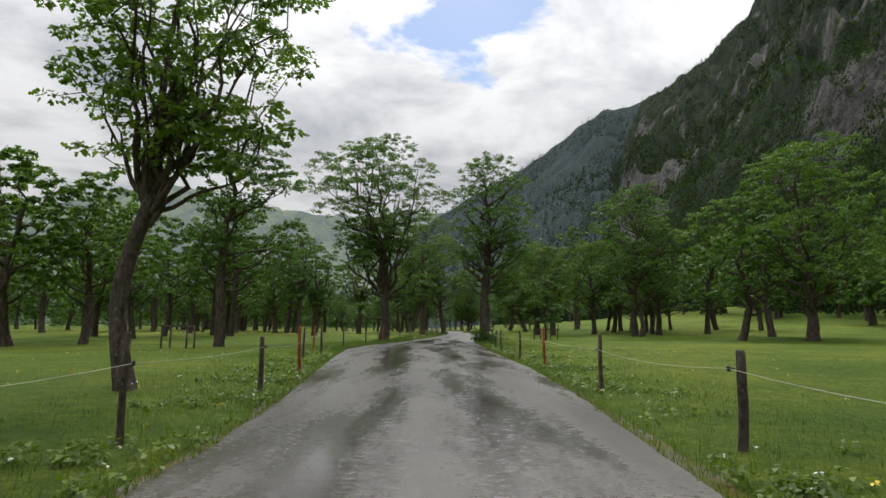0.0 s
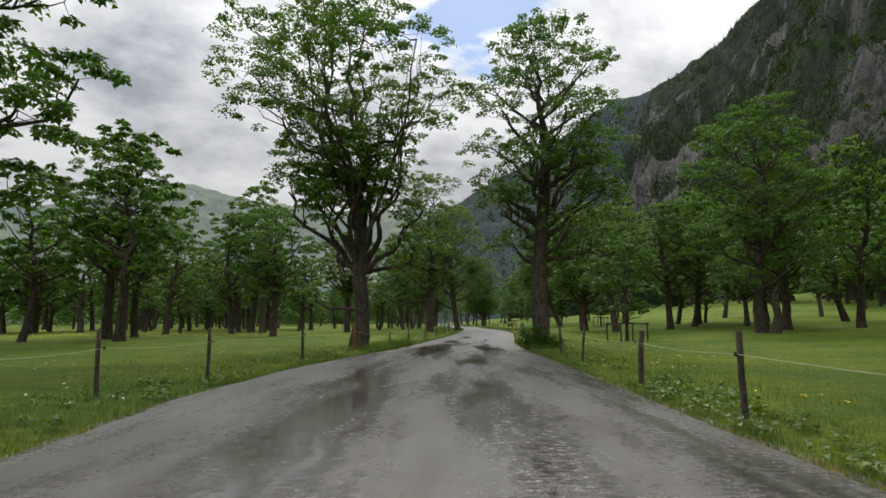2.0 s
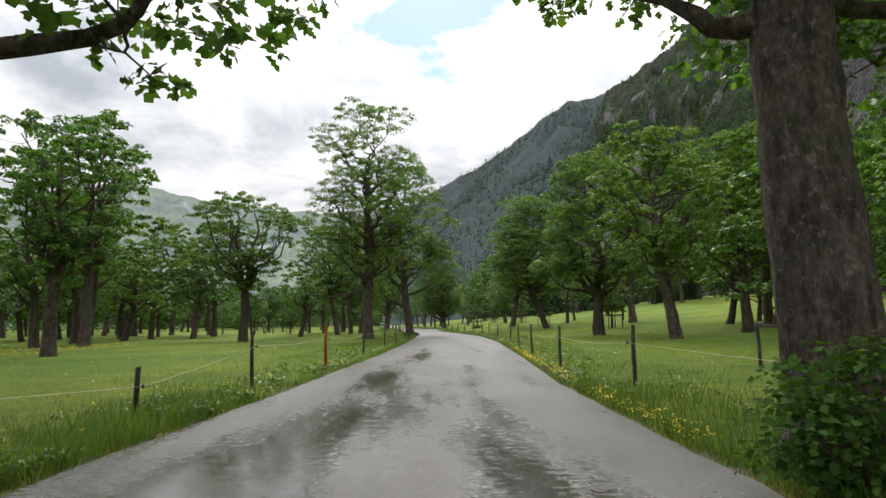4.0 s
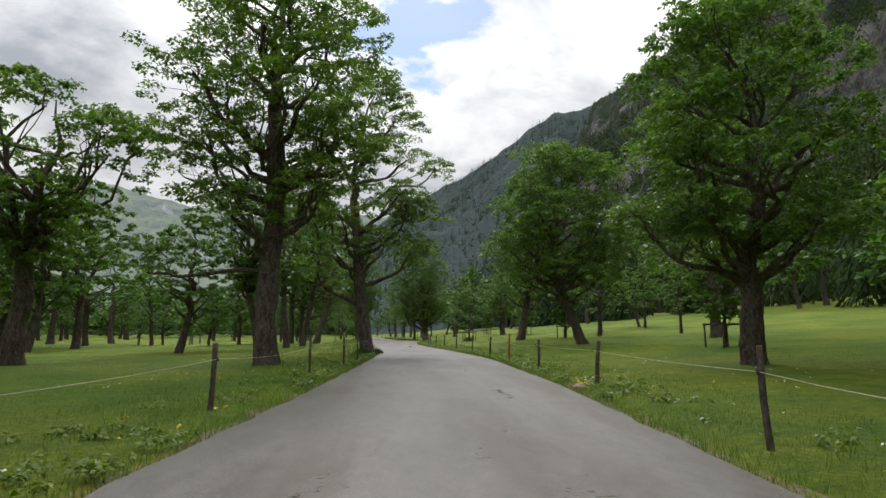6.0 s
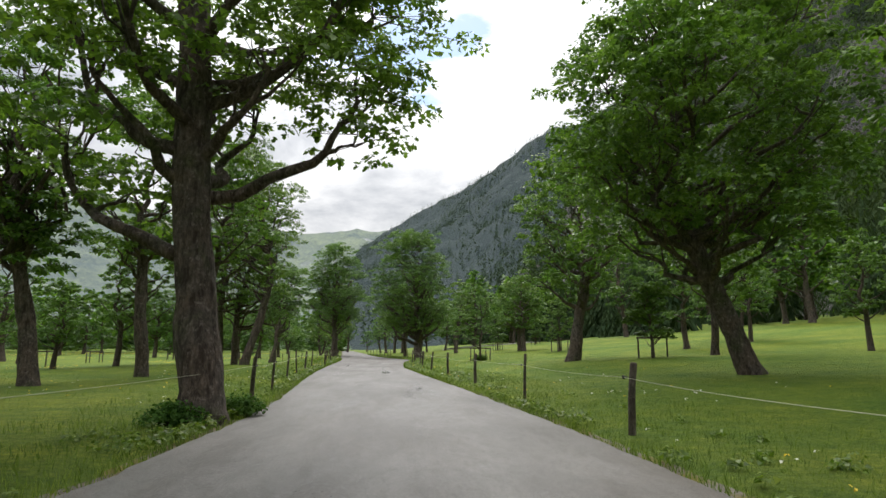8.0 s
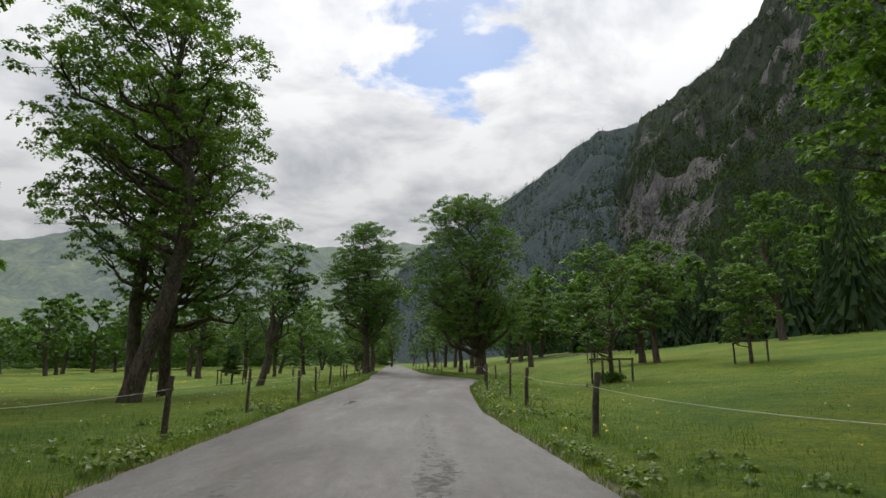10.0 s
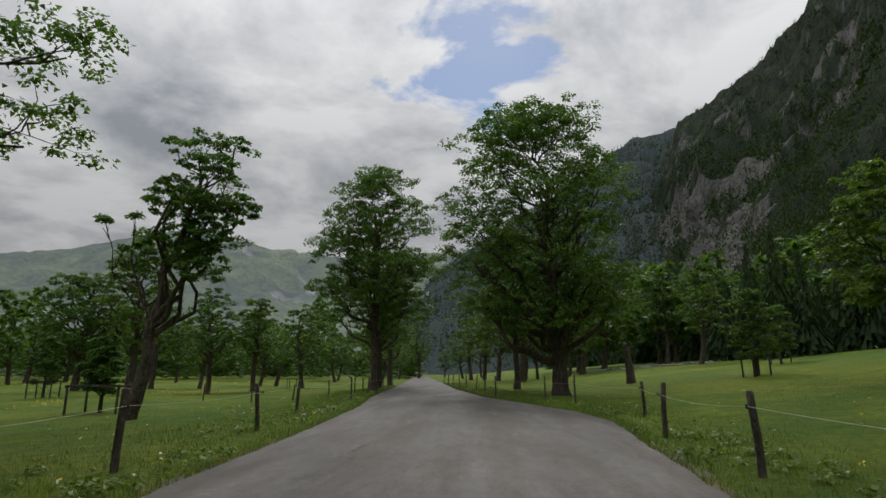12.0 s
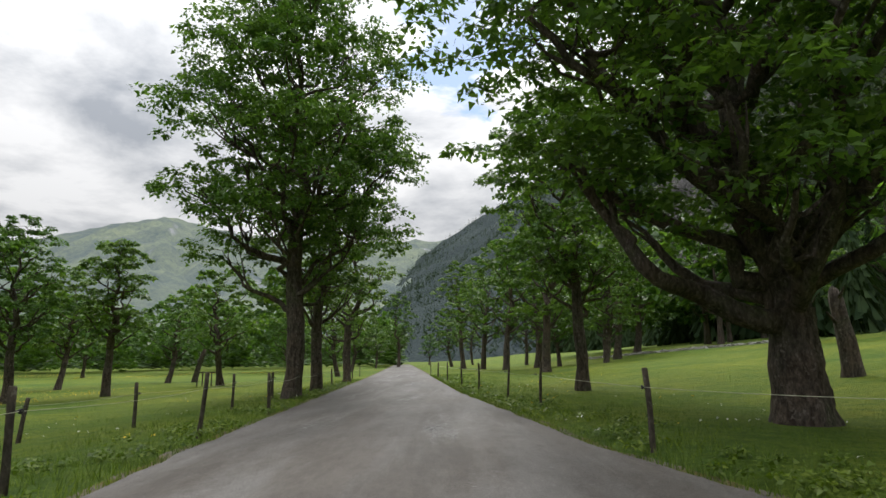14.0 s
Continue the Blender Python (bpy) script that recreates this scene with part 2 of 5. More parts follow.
wetv = math_node(N, L, "ADD", wetv, math_node(N, L, "MULTIPLY", math_node(N, L, "SUBTRACT", fine.outputs["Fac"], 0.5), 0.62))
lane = N.new("ShaderNodeUVMap")
lane.uv_map = "lane"
ls = N.new("ShaderNodeSeparateXYZ")
L.new(lane.outputs["UV"], ls.inputs[0])
for centre in (0.33, 0.69):
    away = math_node(N, L, "ABSOLUTE", math_node(N, L, "SUBTRACT", ls.outputs["X"], centre))
    wetv = math_node(N, L, "ADD", wetv, map_node(N, L, away, 0.03, 0.15, 0.075, -0.02))
off_y = math_node(N, L, "ABSOLUTE", math_node(N, L, "SUBTRACT", sp.outputs["Y"], 47.5))
off_u = math_node(N, L, "ABSOLUTE", math_node(N, L, "SUBTRACT", ls.outputs["X"], 0.30))
puddle = math_node(N, L, "MULTIPLY", map_node(N, L, off_y, 1.5, 6.0, 0.13, 0.0), map_node(N, L, off_u, 0.10, 0.30, 1.0, 0.0))
wetv = math_node(N, L, "ADD", wetv, puddle)
wet = map_node(N, L, wetv, 0.53, 0.68)
L.new(mix_node(N, L, wet, col, mix_node(N, L, 1.0, col, (0.66, 0.65, 0.64), "MULTIPLY")), b.inputs["Base Color"])
dry = map_node(N, L, sp.outputs["Y"], 45.0, 140.0, 0.34, 0.64)
wm = N.new("ShaderNodeMix")
L.new(wet, wm.inputs["Factor"])
L.new(dry, wm.inputs["A"])
wm.inputs["B"].default_value = 0.08
L.new(wm.outputs["Result"], b.inputs["Roughness"])
bh = math_node(N, L, "MULTIPLY", grit.outputs["Fac"], map_node(N, L, wet, 0.0, 1.0, 1.0, 0.05))
bump(N, L, b, bh, 0.45, 0.012)

# gravelly road shoulder
SHOULDER, N, L, b = material("gravel_shoulder", 0.9, 0.2)
n1 = noise_node(N, L, 22.0, 5.0, 0.7)
n2 = noise_node(N, L, 1.6, 4.0)
r1 = ramp_node(N, L, n1.outputs["Fac"], [(0.3, (0.07, 0.062, 0.05)), (0.7, (0.21, 0.19, 0.155))])
r2 = ramp_node(N, L, n2.outputs["Fac"], [(0.42, (1, 1, 1)), (0.6, (0.85, 0.82, 0.20))])
L.new(mix_node(N, L, 1.0, r1.outputs["Color"], r2.outputs["Color"], "MULTIPLY"), b.inputs["Base Color"])
bump(N, L, b, n1.outputs["Fac"], 0.8, 0.03)


def slope_material(name, rock_a, rock_b, green_a, green_b, bias, scale, haze_col=None, glow=0.0):
    m, N, L, b = material(name, 0.95, 0.1)
    n1 = noise_node(N, L, scale, 8.0, 0.65)
    n2 = noise_node(N, L, scale * 14, 10.0, 0.78, (1, 1, 0.4))
    n3 = noise_node(N, L, scale * 0.6, 9.0, 0.62, (1, 1, 0.6))
    n5 = noise_node(N, L, scale * 3.2, 8.0, 0.7, (1.4, 1.0, 0.25))
    rock = ramp_node(N, L, n2.outputs["Fac"], [(0.34, rock_a), (0.66, rock_b)])
    strata = ramp_node(N, L, n5.outputs["Fac"], [(0.36, (0.42, 0.42, 0.43)), (0.50, (1.0, 0.98, 0.96)), (0.66, (1.5, 1.46, 1.4))])
    cliff = mix_node(N, L, 1.0, rock.outputs["Color"], strata.outputs["Color"], "MULTIPLY")
    green = ramp_node(N, L, n1.outputs["Fac"], [(0.35, green_a), (0.65, green_b)])
    crowns = ramp_node(N, L, n2.outputs["Fac"], [(0.36, (0.45, 0.5, 0.5)), (0.62, (1.5, 1.4, 1.25))])
    wooded = mix_node(N, L, 1.0, green.outputs["Color"], crowns.outputs["Color"], "MULTIPLY")
    g = N.new("ShaderNodeNewGeometry")
    s = N.new("ShaderNodeSeparateXYZ")
    L.new(g.outputs["Normal"], s.inputs[0])
    v = math_node(N, L, "ADD", math_node(N, L, "MULTIPLY", s.outputs["Z"], 0.6), math_node(N, L, "MULTIPLY", n3.outputs["Fac"], 1.3))
    f = map_node(N, L, v, bias, bias + 0.10)
    bare = N.new("ShaderNodeAttribute")
    bare.attribute_name = "cliff"
    ragged = math_node(N, L, "ADD", bare.outputs["Fac"], math_node(N, L, "MULTIPLY", math_node(N, L, "SUBTRACT", n5.outputs["Fac"], 0.5), 1.3))
    f = math_node(N, L, "MULTIPLY", f, map_node(N, L, ragged, 0.50, 0.60, 1.0, 0.0))
    L.new(mix_node(N, L, f, cliff, wooded), b.inputs["Base Color"])
    bump(N, L, b, math_node(N, L, "ADD", n2.outputs["Fac"], math_node(N, L, "MULTIPLY", n5.outputs["Fac"], 2.5)), 0.9, 4.0)
    # glow stands in for air haze, which the slope itself doesn't emit
    if haze_col:
        b.inputs["Emission Color"].default_value = (*haze_col, 1)
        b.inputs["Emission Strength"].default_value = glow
    return m


SLOPE = slope_material("forested_rock_slope", (0.045, 0.045, 0.047), (0.175, 0.171, 0.168), (0.019, 0.033, 0.023), (0.036, 0.052, 0.030), 0.70, 0.02)
# far slopes: bluish haze put into emission, fainter on the mountain than the hills
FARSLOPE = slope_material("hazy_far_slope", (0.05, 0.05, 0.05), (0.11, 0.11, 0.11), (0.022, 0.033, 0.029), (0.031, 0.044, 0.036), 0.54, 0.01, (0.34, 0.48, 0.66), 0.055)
FARHILL = slope_material("hazy_grassy_hills", (0.12, 0.12, 0.12), (0.26, 0.26, 0.25), (0.030, 0.047, 0.034), (0.125, 0.150, 0.066), 0.93, 0.004, (0.38, 0.46, 0.57), 0.27)

# ---------------------------------------------------------------- the lie of the land
LEFT_EDGE = [(-60, -2.0), (0, -2.2), (6, -2.4), (10, -2.75), (15, -3.4), (24, -4.5), (31, -5.2), (37, -5.0), (42, -4.3), (48, -3.2), (54, -2.5),
             (60, -1.9), (66, -1.3), (79, -0.3), (87, 0.15), (93, 0.45), (100, 0.75), (104, 0.6), (112, 0.0), (120, -0.5), (128, -0.8), (136, -1.05),
             (147, -1.35), (157, -1.9), (166, -2.9), (172, -3.3), (183, -4.0), (200, -5.1), (230, -7.4), (270, -10.6), (330, -15.5)]
RIGHT_EDGE = [(-60, 1.8), (5, 2.15), (10, 2.5), (18, 2.75), (28, 2.5), (38, 2.6), (49, 2.65), (55, 3.0), (64, 4.0), (72, 4.8), (80, 5.6), (86, 5.9),
              (92, 6.25), (97, 6.25), (107, 5.7), (117, 5.0), (127, 4.4), (136, 4.65), (140, 4.85), (145, 5.4), (150, 6.05), (154, 5.9), (160, 4.5),
              (166, 3.1), (172, 2.4), (180, 1.4), (190, 0.6), (200, -0.2), (230, -2.6), (270, -5.8), (330, -10.7)]
LE, RE = np.array(LEFT_EDGE, float), np.array(RIGHT_EDGE, float)


def left_edge(y):
    return np.interp(y, LE[:, 0], LE[:, 1])


def right_edge(y):
    return np.interp(y, RE[:, 0], RE[:, 1])


def rise(x, y):
    """Height of the meadow: level on one side of the road, sloping up towards the mountain on the other."""
    x, y = np.asarray(x, float), np.asarray(y, float)
    s = 0.02 + 0.080 * np.clip((y - 55) / 100, 0, 1)
    up = s * np.maximum(0, np.minimum(x, 90) - 9)
    wave = 0.10 * np.sin(x * 0.11 + 1.0) * np.sin(y * 0.07) + 0.07 * np.sin(x * 0.31 + y * 0.23)
    off_road = np.clip((np.maximum(left_edge(y) - x, x - right_edge(y)) - 0.5) / 5, 0, 1)
    dip = 0.5 * np.clip((-3 - x) / 7, 0, 1) * np.clip((y - 128) / 24, 0, 1)
    return up + wave * off_road - dip


def mesh_object(name, verts, faces, mat, parent=None, smooth=False, label=""):
    me = bpy.data.meshes.new(name)
    me.from_pydata([tuple(v) for v in verts], [], faces)
    me.materials.append(mat)
    if smooth:
        me.shade_smooth()
    ob = new(name, me)
    ob.parent = parent
    return tagged(ob, label)


def fast_mesh(name, verts, faces, mat, parent=None, label=""):
    """verts (n, 3) and faces (m, k) as arrays, all faces with the same k."""
    me = bpy.data.meshes.new(name)
    verts, faces = np.asarray(verts, np.float32), np.asarray(faces, np.int32)
    m, k = faces.shape
    me.vertices.add(len(verts))
    me.vertices.foreach_set("co", verts.ravel())
    me.loops.add(m * k)
    me.loops.foreach_set("vertex_index", faces.ravel())
    me.polygons.add(m)
    me.polygons.foreach_set("loop_start", np.arange(0, m * k, k, dtype=np.int32))
    me.update(calc_edges=True)
    me.materials.append(mat)
    ob = new(name, me)
    ob.parent = parent
    return tagged(ob, label)


def grid_faces(rows, cols):
    i, j = np.meshgrid(np.arange(rows - 1), np.arange(cols - 1), indexing="ij")
    a = (i * cols + j).ravel()
    return np.stack([a, a + 1, a + cols + 1, a + cols], 1)


# ground: one sheet, fine near the road and coarse towards the horizon
def spaced(fine_lo, fine_hi, step, far):
    mid = np.arange(fine_lo, fine_hi + step, step)
    grow = np.cumsum(step * 1.22 ** np.arange(1, 60))
    return np.concatenate([(fine_lo - grow[grow < far])[::-1], mid, fine_hi + grow[grow < far]])


gx, gy = spaced(-26, 30, 0.8, 3600), spaced(-10, 210, 1.6, 3600)
YY, XX = np.meshgrid(gy, gx, indexing="ij")
inside = np.minimum(XX - left_edge(YY), right_edge(YY) - XX)
ZZ = rise(XX, YY) + 0.05 * np.clip(-inside - 0.3, 0, 1) - 0.12 * np.clip(inside + 0.4, 0, 0.5) / 0.5
ground = fast_mesh("ground", np.stack([XX, YY, ZZ], -1).reshape(-1, 3), grid_faces(*XX.shape), GRASS)
ground.data.shade_smooth()
tagged(ground, "lush green wet alpine meadow grass", "meadow", kind="structure")


def strip(name, ys, xa, xb, crown, mat, n=9, edge_drop=0.02):
    w = np.linspace(0, 1, n)
    X = xa[:, None] * (1 - w) + xb[:, None] * w
    Y = np.repeat(ys[:, None], n, 1)
    Z = crown * (1 - (2 * w - 1) ** 2)[None, :] + np.zeros_like(X)
    Z[:, 0] -= edge_drop
    Z[:, -1] -= edge_drop
    ob = fast_mesh(name, np.stack([X, Y, Z], -1).reshape(-1, 3), grid_faces(len(ys), n)[:, ::-1] if xa[0] > xb[0] else grid_faces(len(ys), n), mat)
    ob.data.shade_smooth()
    uv = np.stack([np.repeat(w[None, :], len(ys), 0), Y], -1).reshape(-1, 2)
    ix = np.empty(len(ob.data.loops), np.int32)
    ob.data.loops.foreach_get("vertex_index", ix)
    ob.data.uv_layers.new(name="lane").data.foreach_set("uv", uv[ix].astype(np.float32).ravel())
    return ob


ys = np.arange(-60, 330, 0.35)
rag = np.array([noise.noise((0.0, y * 0.9, 5.0)) * 0.10 + noise.noise((3.0, y * 3.1, 9.0)) * 0.05 for y in ys])
rag2 = np.array([noise.noise((7.0, y * 0.9, 1.0)) * 0.10 + noise.noise((8.0, y * 3.1, 2.0)) * 0.05 for y in ys])
road = strip("road", ys, left_edge(ys) + rag, right_edge(ys) + rag2, 0.03, ASPHALT)
road.location.z = 0.012
tagged(road, "narrow grey asphalt lane, damp with dark wet streaks", "road", kind="structure")
shoulder = strip("shoulder", ys, left_edge(ys) - 0.22 + rag * 1.5, right_edge(ys) + 0.25 + rag2 * 1.5, 0.0, SHOULDER, 5, 0.03)
shoulder.location.z = -0.004
tagged(shoulder, "thin gravelly dirt edge of the asphalt lane", "verge", kind="structure")

# ---------------------------------------------------------------- mountains, as slopes that rise from the valley floor to a ridge
ORIGIN = (0.0, 50.0)


def cliff_share(p):
    """How much bare rock shows at a place of the mountain: broken cliffs in the middle of the flank, woods above and below."""
    x, y, z = p
    band = min(1.0, max(0.0, (z - 25) / 50)) * min(1.0, max(0.0, (430 - z) / 160))
    patch_ = noise.fractal(Vector((x * 0.006, y * 0.006, z * 0.009)), 0.75, 2.1, 5)
    return 0.45 + 0.8 * patch_ - 0.42 * (1 - band)


def slope_mesh(name, ridge, mat, rows, power, rough, seed, step=0.5, cliffs=False):
    """ridge: bearing (degrees, right of +y), angle of height, distance of the ridge, distance of the foot."""
    r = np.array(ridge, float)
    bs = np.arange(r[0, 0], r[-1, 0] + step, step)
    el, dr, df = (np.interp(bs, r[:, 0], r[:, k]) for k in (1, 2, 3))
    s = np.linspace(0, 1, rows)
    V = np.zeros((len(bs), rows + 3, 3))
    for i, bb in enumerate(bs):
        top = dr[i] * math.tan(radians(el[i]))
        for j in range(rows + 3):
            q = s[j] if j < rows else 1.0
            d = df[i] + (dr[i] - df[i]) * q if j < rows else dr[i] * (1 + 0.12 * (j - rows + 1))
            z = top * q ** power if j < rows else top * (1 - 0.22 * (j - rows + 1))
            x, y = d * math.sin(radians(bb)), d * math.cos(radians(bb))
            p = Vector((x, y, z)) * (5.0 / dr[i] * 2.4) + Vector((seed, 0, 0))
            gully = abs(noise.noise(p * 1.3)) * 1.3 + noise.fractal(p * 3.0, 0.7, 2.1, 5) * 0.45
            z += (gully - 0.35) * rough * top * min(1.0, q * 2.2) * (0.45 if q > 0.93 else 1.0)
            V[i, j] = (ORIGIN[0] + x, ORIGIN[1] + y, max(z, -3.0) if j else -6.0)
    ob = fast_mesh(name, V.reshape(-1, 3), grid_faces(len(bs), rows + 3), mat)
    ob.data.shade_smooth()
    if cliffs:
        ob.data.attributes.new("cliff", "FLOAT", "POINT").data.foreach_set("value", np.array([cliff_share(p) for p in V.reshape(-1, 3).tolist()], np.float32))
    return ob, V[:, :rows]


FAR_MOUNT = [(-7, 7.5, 2900, 700), (-3, 9.7, 2600, 600), (0.8, 12.0, 2500, 560), (3.7, 13.6, 2400, 520), (10, 17.2, 2200, 420), (14, 19.8, 2100, 380),
             (16.4, 21.3, 2000, 360), (19, 21.4, 2000, 360), (22, 21.6, 2000, 360), (28, 21.5, 2000, 400)]
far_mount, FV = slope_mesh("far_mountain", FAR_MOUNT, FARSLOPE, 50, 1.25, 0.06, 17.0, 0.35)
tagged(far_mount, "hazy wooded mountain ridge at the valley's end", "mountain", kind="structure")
MOUNT = [(7, 4.0, 900, 330), (11, 7.0, 1000, 300), (15, 11.5, 1150, 260), (17.5, 15.5, 1350, 230), (19.3, 19.5, 1500, 215), (20.6, 22.0, 1550, 205), (22.5, 22.7, 1500, 190), (27, 25.2, 1300, 165),
         (30, 27.6, 1180, 150), (34, 30.5, 1050, 138), (40, 34, 880, 122), (50, 37, 720, 108), (65, 38, 600, 98), (90, 37, 520, 95), (120, 34, 520, 100), (150, 30, 600, 150)]
mount, MV = slope_mesh("mountain", MOUNT, SLOPE, 90, 1.25, 0.10, 11.0, 0.4, cliffs=True)
tagged(mount, "steep mountain flank with grey cliffs and dark spruce forest", "mountain", kind="structure")
HILLS = [(-150, 14, 1500, 400), (-110, 14, 1700, 500), (-80, 11, 2200, 700), (-60, 9.5, 2600, 800), (-45, 8.6, 2900, 850), (-38, 9.4, 3000, 900), (-32.4, 11, 3050, 900), (-29.5, 12.0, 3100, 900),
         (-26.3, 13.0, 3100, 900), (-23.2, 12.3, 3100, 900), (-20, 11.8, 3100, 900), (-14, 11.2, 3200, 900), (-8, 11.0, 3300, 1000), (-3, 11.7, 3400, 1000),
         (1, 11.6, 3500, 1200), (8, 9, 3500, 1500)]
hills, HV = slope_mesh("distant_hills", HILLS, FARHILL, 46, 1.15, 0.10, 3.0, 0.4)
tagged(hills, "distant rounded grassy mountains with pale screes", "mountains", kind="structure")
BEHIND = [(150, 26, 700, 200), (180, 14, 1500, 500), (210, 14, 1500, 400)]
behind, _ = slope_mesh("backdrop_mountains", BEHIND, SLOPE, 16, 1.2, 0.06, 8.0, 3.0)
tagged(behind, "forested valley head", "mountains", kind="structure")

# ---------------------------------------------------------------- trees
def tube(pts, radii, segs, rng, knobbly=0.0):
    """A tapered tube along pts, as vertices and quads."""
    pts = np.asarray(pts, float)
    n = len(pts)
    tan = np.gradient(pts, axis=0)
    tan /= np.linalg.norm(tan, axis=1, keepdims=True) + 1e-9
    ref = np.array([0.31, 0.95, 0.05])
    u = np.cross(tan, ref)
    u /= np.linalg.norm(u, axis=1, keepdims=True) + 1e-9
    v = np.cross(tan, u)
    a = np.linspace(0, 2 * math.pi, segs, endpoint=False)
    rad = np.asarray(radii)[:, None] * (1 + knobbly * rng.normal(size=(n, segs)))
    ring = pts[:, None, :] + rad[..., None] * (np.cos(a)[None, :, None] * u[:, None, :] + np.sin(a)[None, :, None] * v[:, None, :])
    i, j = np.meshgrid(np.arange(n - 1), np.arange(segs), indexing="ij")
    p, q = i * segs + j, i * segs + (j + 1) % segs
    return ring.reshape(-1, 3), np.stack([p, q, q + segs, p + segs], -1).reshape(-1, 4)


def bezier(a, b, c, n):
    t = np.linspace(0, 1, n)[:, None]
    return (1 - t) ** 2 * np.asarray(a) + 2 * t * (1 - t) * np.asarray(b) + t ** 2 * np.asarray(c)


class Wood:
    def __init__(self):
        self.v, self.f, self.n = [], [], 0

    def add(self, vf):
        self.v.append(vf[0])
        self.f.append(vf[1] + self.n)
        self.n += len(vf[0])

    def arrays(self):
        return np.concatenate(self.v), np.concatenate(self.f)


def leaf_cloud(centres, radii, per, size, rng, flat=0.6, tri=False, lobed=False):
    """Small pointed leaves laid like shingles over each clump's dome, drooping outwards. Vertices and faces."""
    k = len(centres)
    c = np.repeat(centres, per, 0)
    r = np.repeat(radii, per)[:, None]
    d = rng.normal(size=(k * per, 3))
    d /= np.linalg.norm(d, axis=1, keepdims=True)
    d[:, 2] = np.abs(d[:, 2]) * 1.3 - 0.45
    p = c + d * r * (rng.random((k * per, 1)) ** 0.42) * np.array([1, 1, flat])
    nrm = d * 0.55 + np.array([0, 0, 0.75]) + rng.normal(size=p.shape) * 0.42
    nrm /= np.linalg.norm(nrm, axis=1, keepdims=True)
    out = d * np.array([1, 1, 0.2]) + rng.normal(size=p.shape) * 0.45
    out[:, 2] -= 0.4
    out -= nrm * (out * nrm).sum(1, keepdims=True)
    out /= np.linalg.norm(out, axis=1, keepdims=True) + 1e-9
    side = np.cross(nrm, out)
    s = size * (0.6 + 0.8 * rng.random((len(p), 1)))
    if lobed:
        shape = ((0.0, 0.0), (0.20, 0.50), (0.40, 0.22), (0.70, 0.36), (1.0, 0.0), (0.70, -0.36), (0.40, -0.22), (0.20, -0.50))
        v = np.stack([p + out * s * a + side * s * w_ + nrm * s * (0.25 * abs(w_) - 0.12 * a) for a, w_ in shape], 1)
        return v.reshape(-1, 3), np.arange(len(p) * 8).reshape(-1, 8)
    if tri:
        v = np.stack([p + side * s * 0.5, p + out * s * 1.05, p - side * s * 0.5], 1)
        return v.reshape(-1, 3), np.arange(len(p) * 3).reshape(-1, 3)
    v = np.stack([p, p + out * s * 0.38 + side * s * 0.44 + nrm * s * 0.1, p + out * s, p + out * s * 0.38 - side * s * 0.44 + nrm * s * 0.1], 1)
    return v.reshape(-1, 3), np.arange(len(p) * 4).reshape(-1, 4)


def sinuous(a, b, c, n, rng, amp):
    """A bent branch from a to c, swaying from side to side by about amp of its length."""
    p = bezier(a, b, c, n)
    t = np.linspace(0, 1, n)
    u = rng.normal(size=(2, 3))
    u[:, 2] *= 0.5
    k1, k2 = 1.6 + rng.random(), 3.2 + 1.6 * rng.random()
    ph = rng.random() * 6.28
    sway = (np.sin(t * math.pi * k1 + ph)[:, None] * u[0] + 0.55 * np.sin(t * math.pi * k2 + 2 * ph)[:, None] * u[1]) * np.sin(t * math.pi)[:, None] ** 0.7
    return p + sway * amp * np.linalg.norm(np.asarray(c) - np.asarray(a))


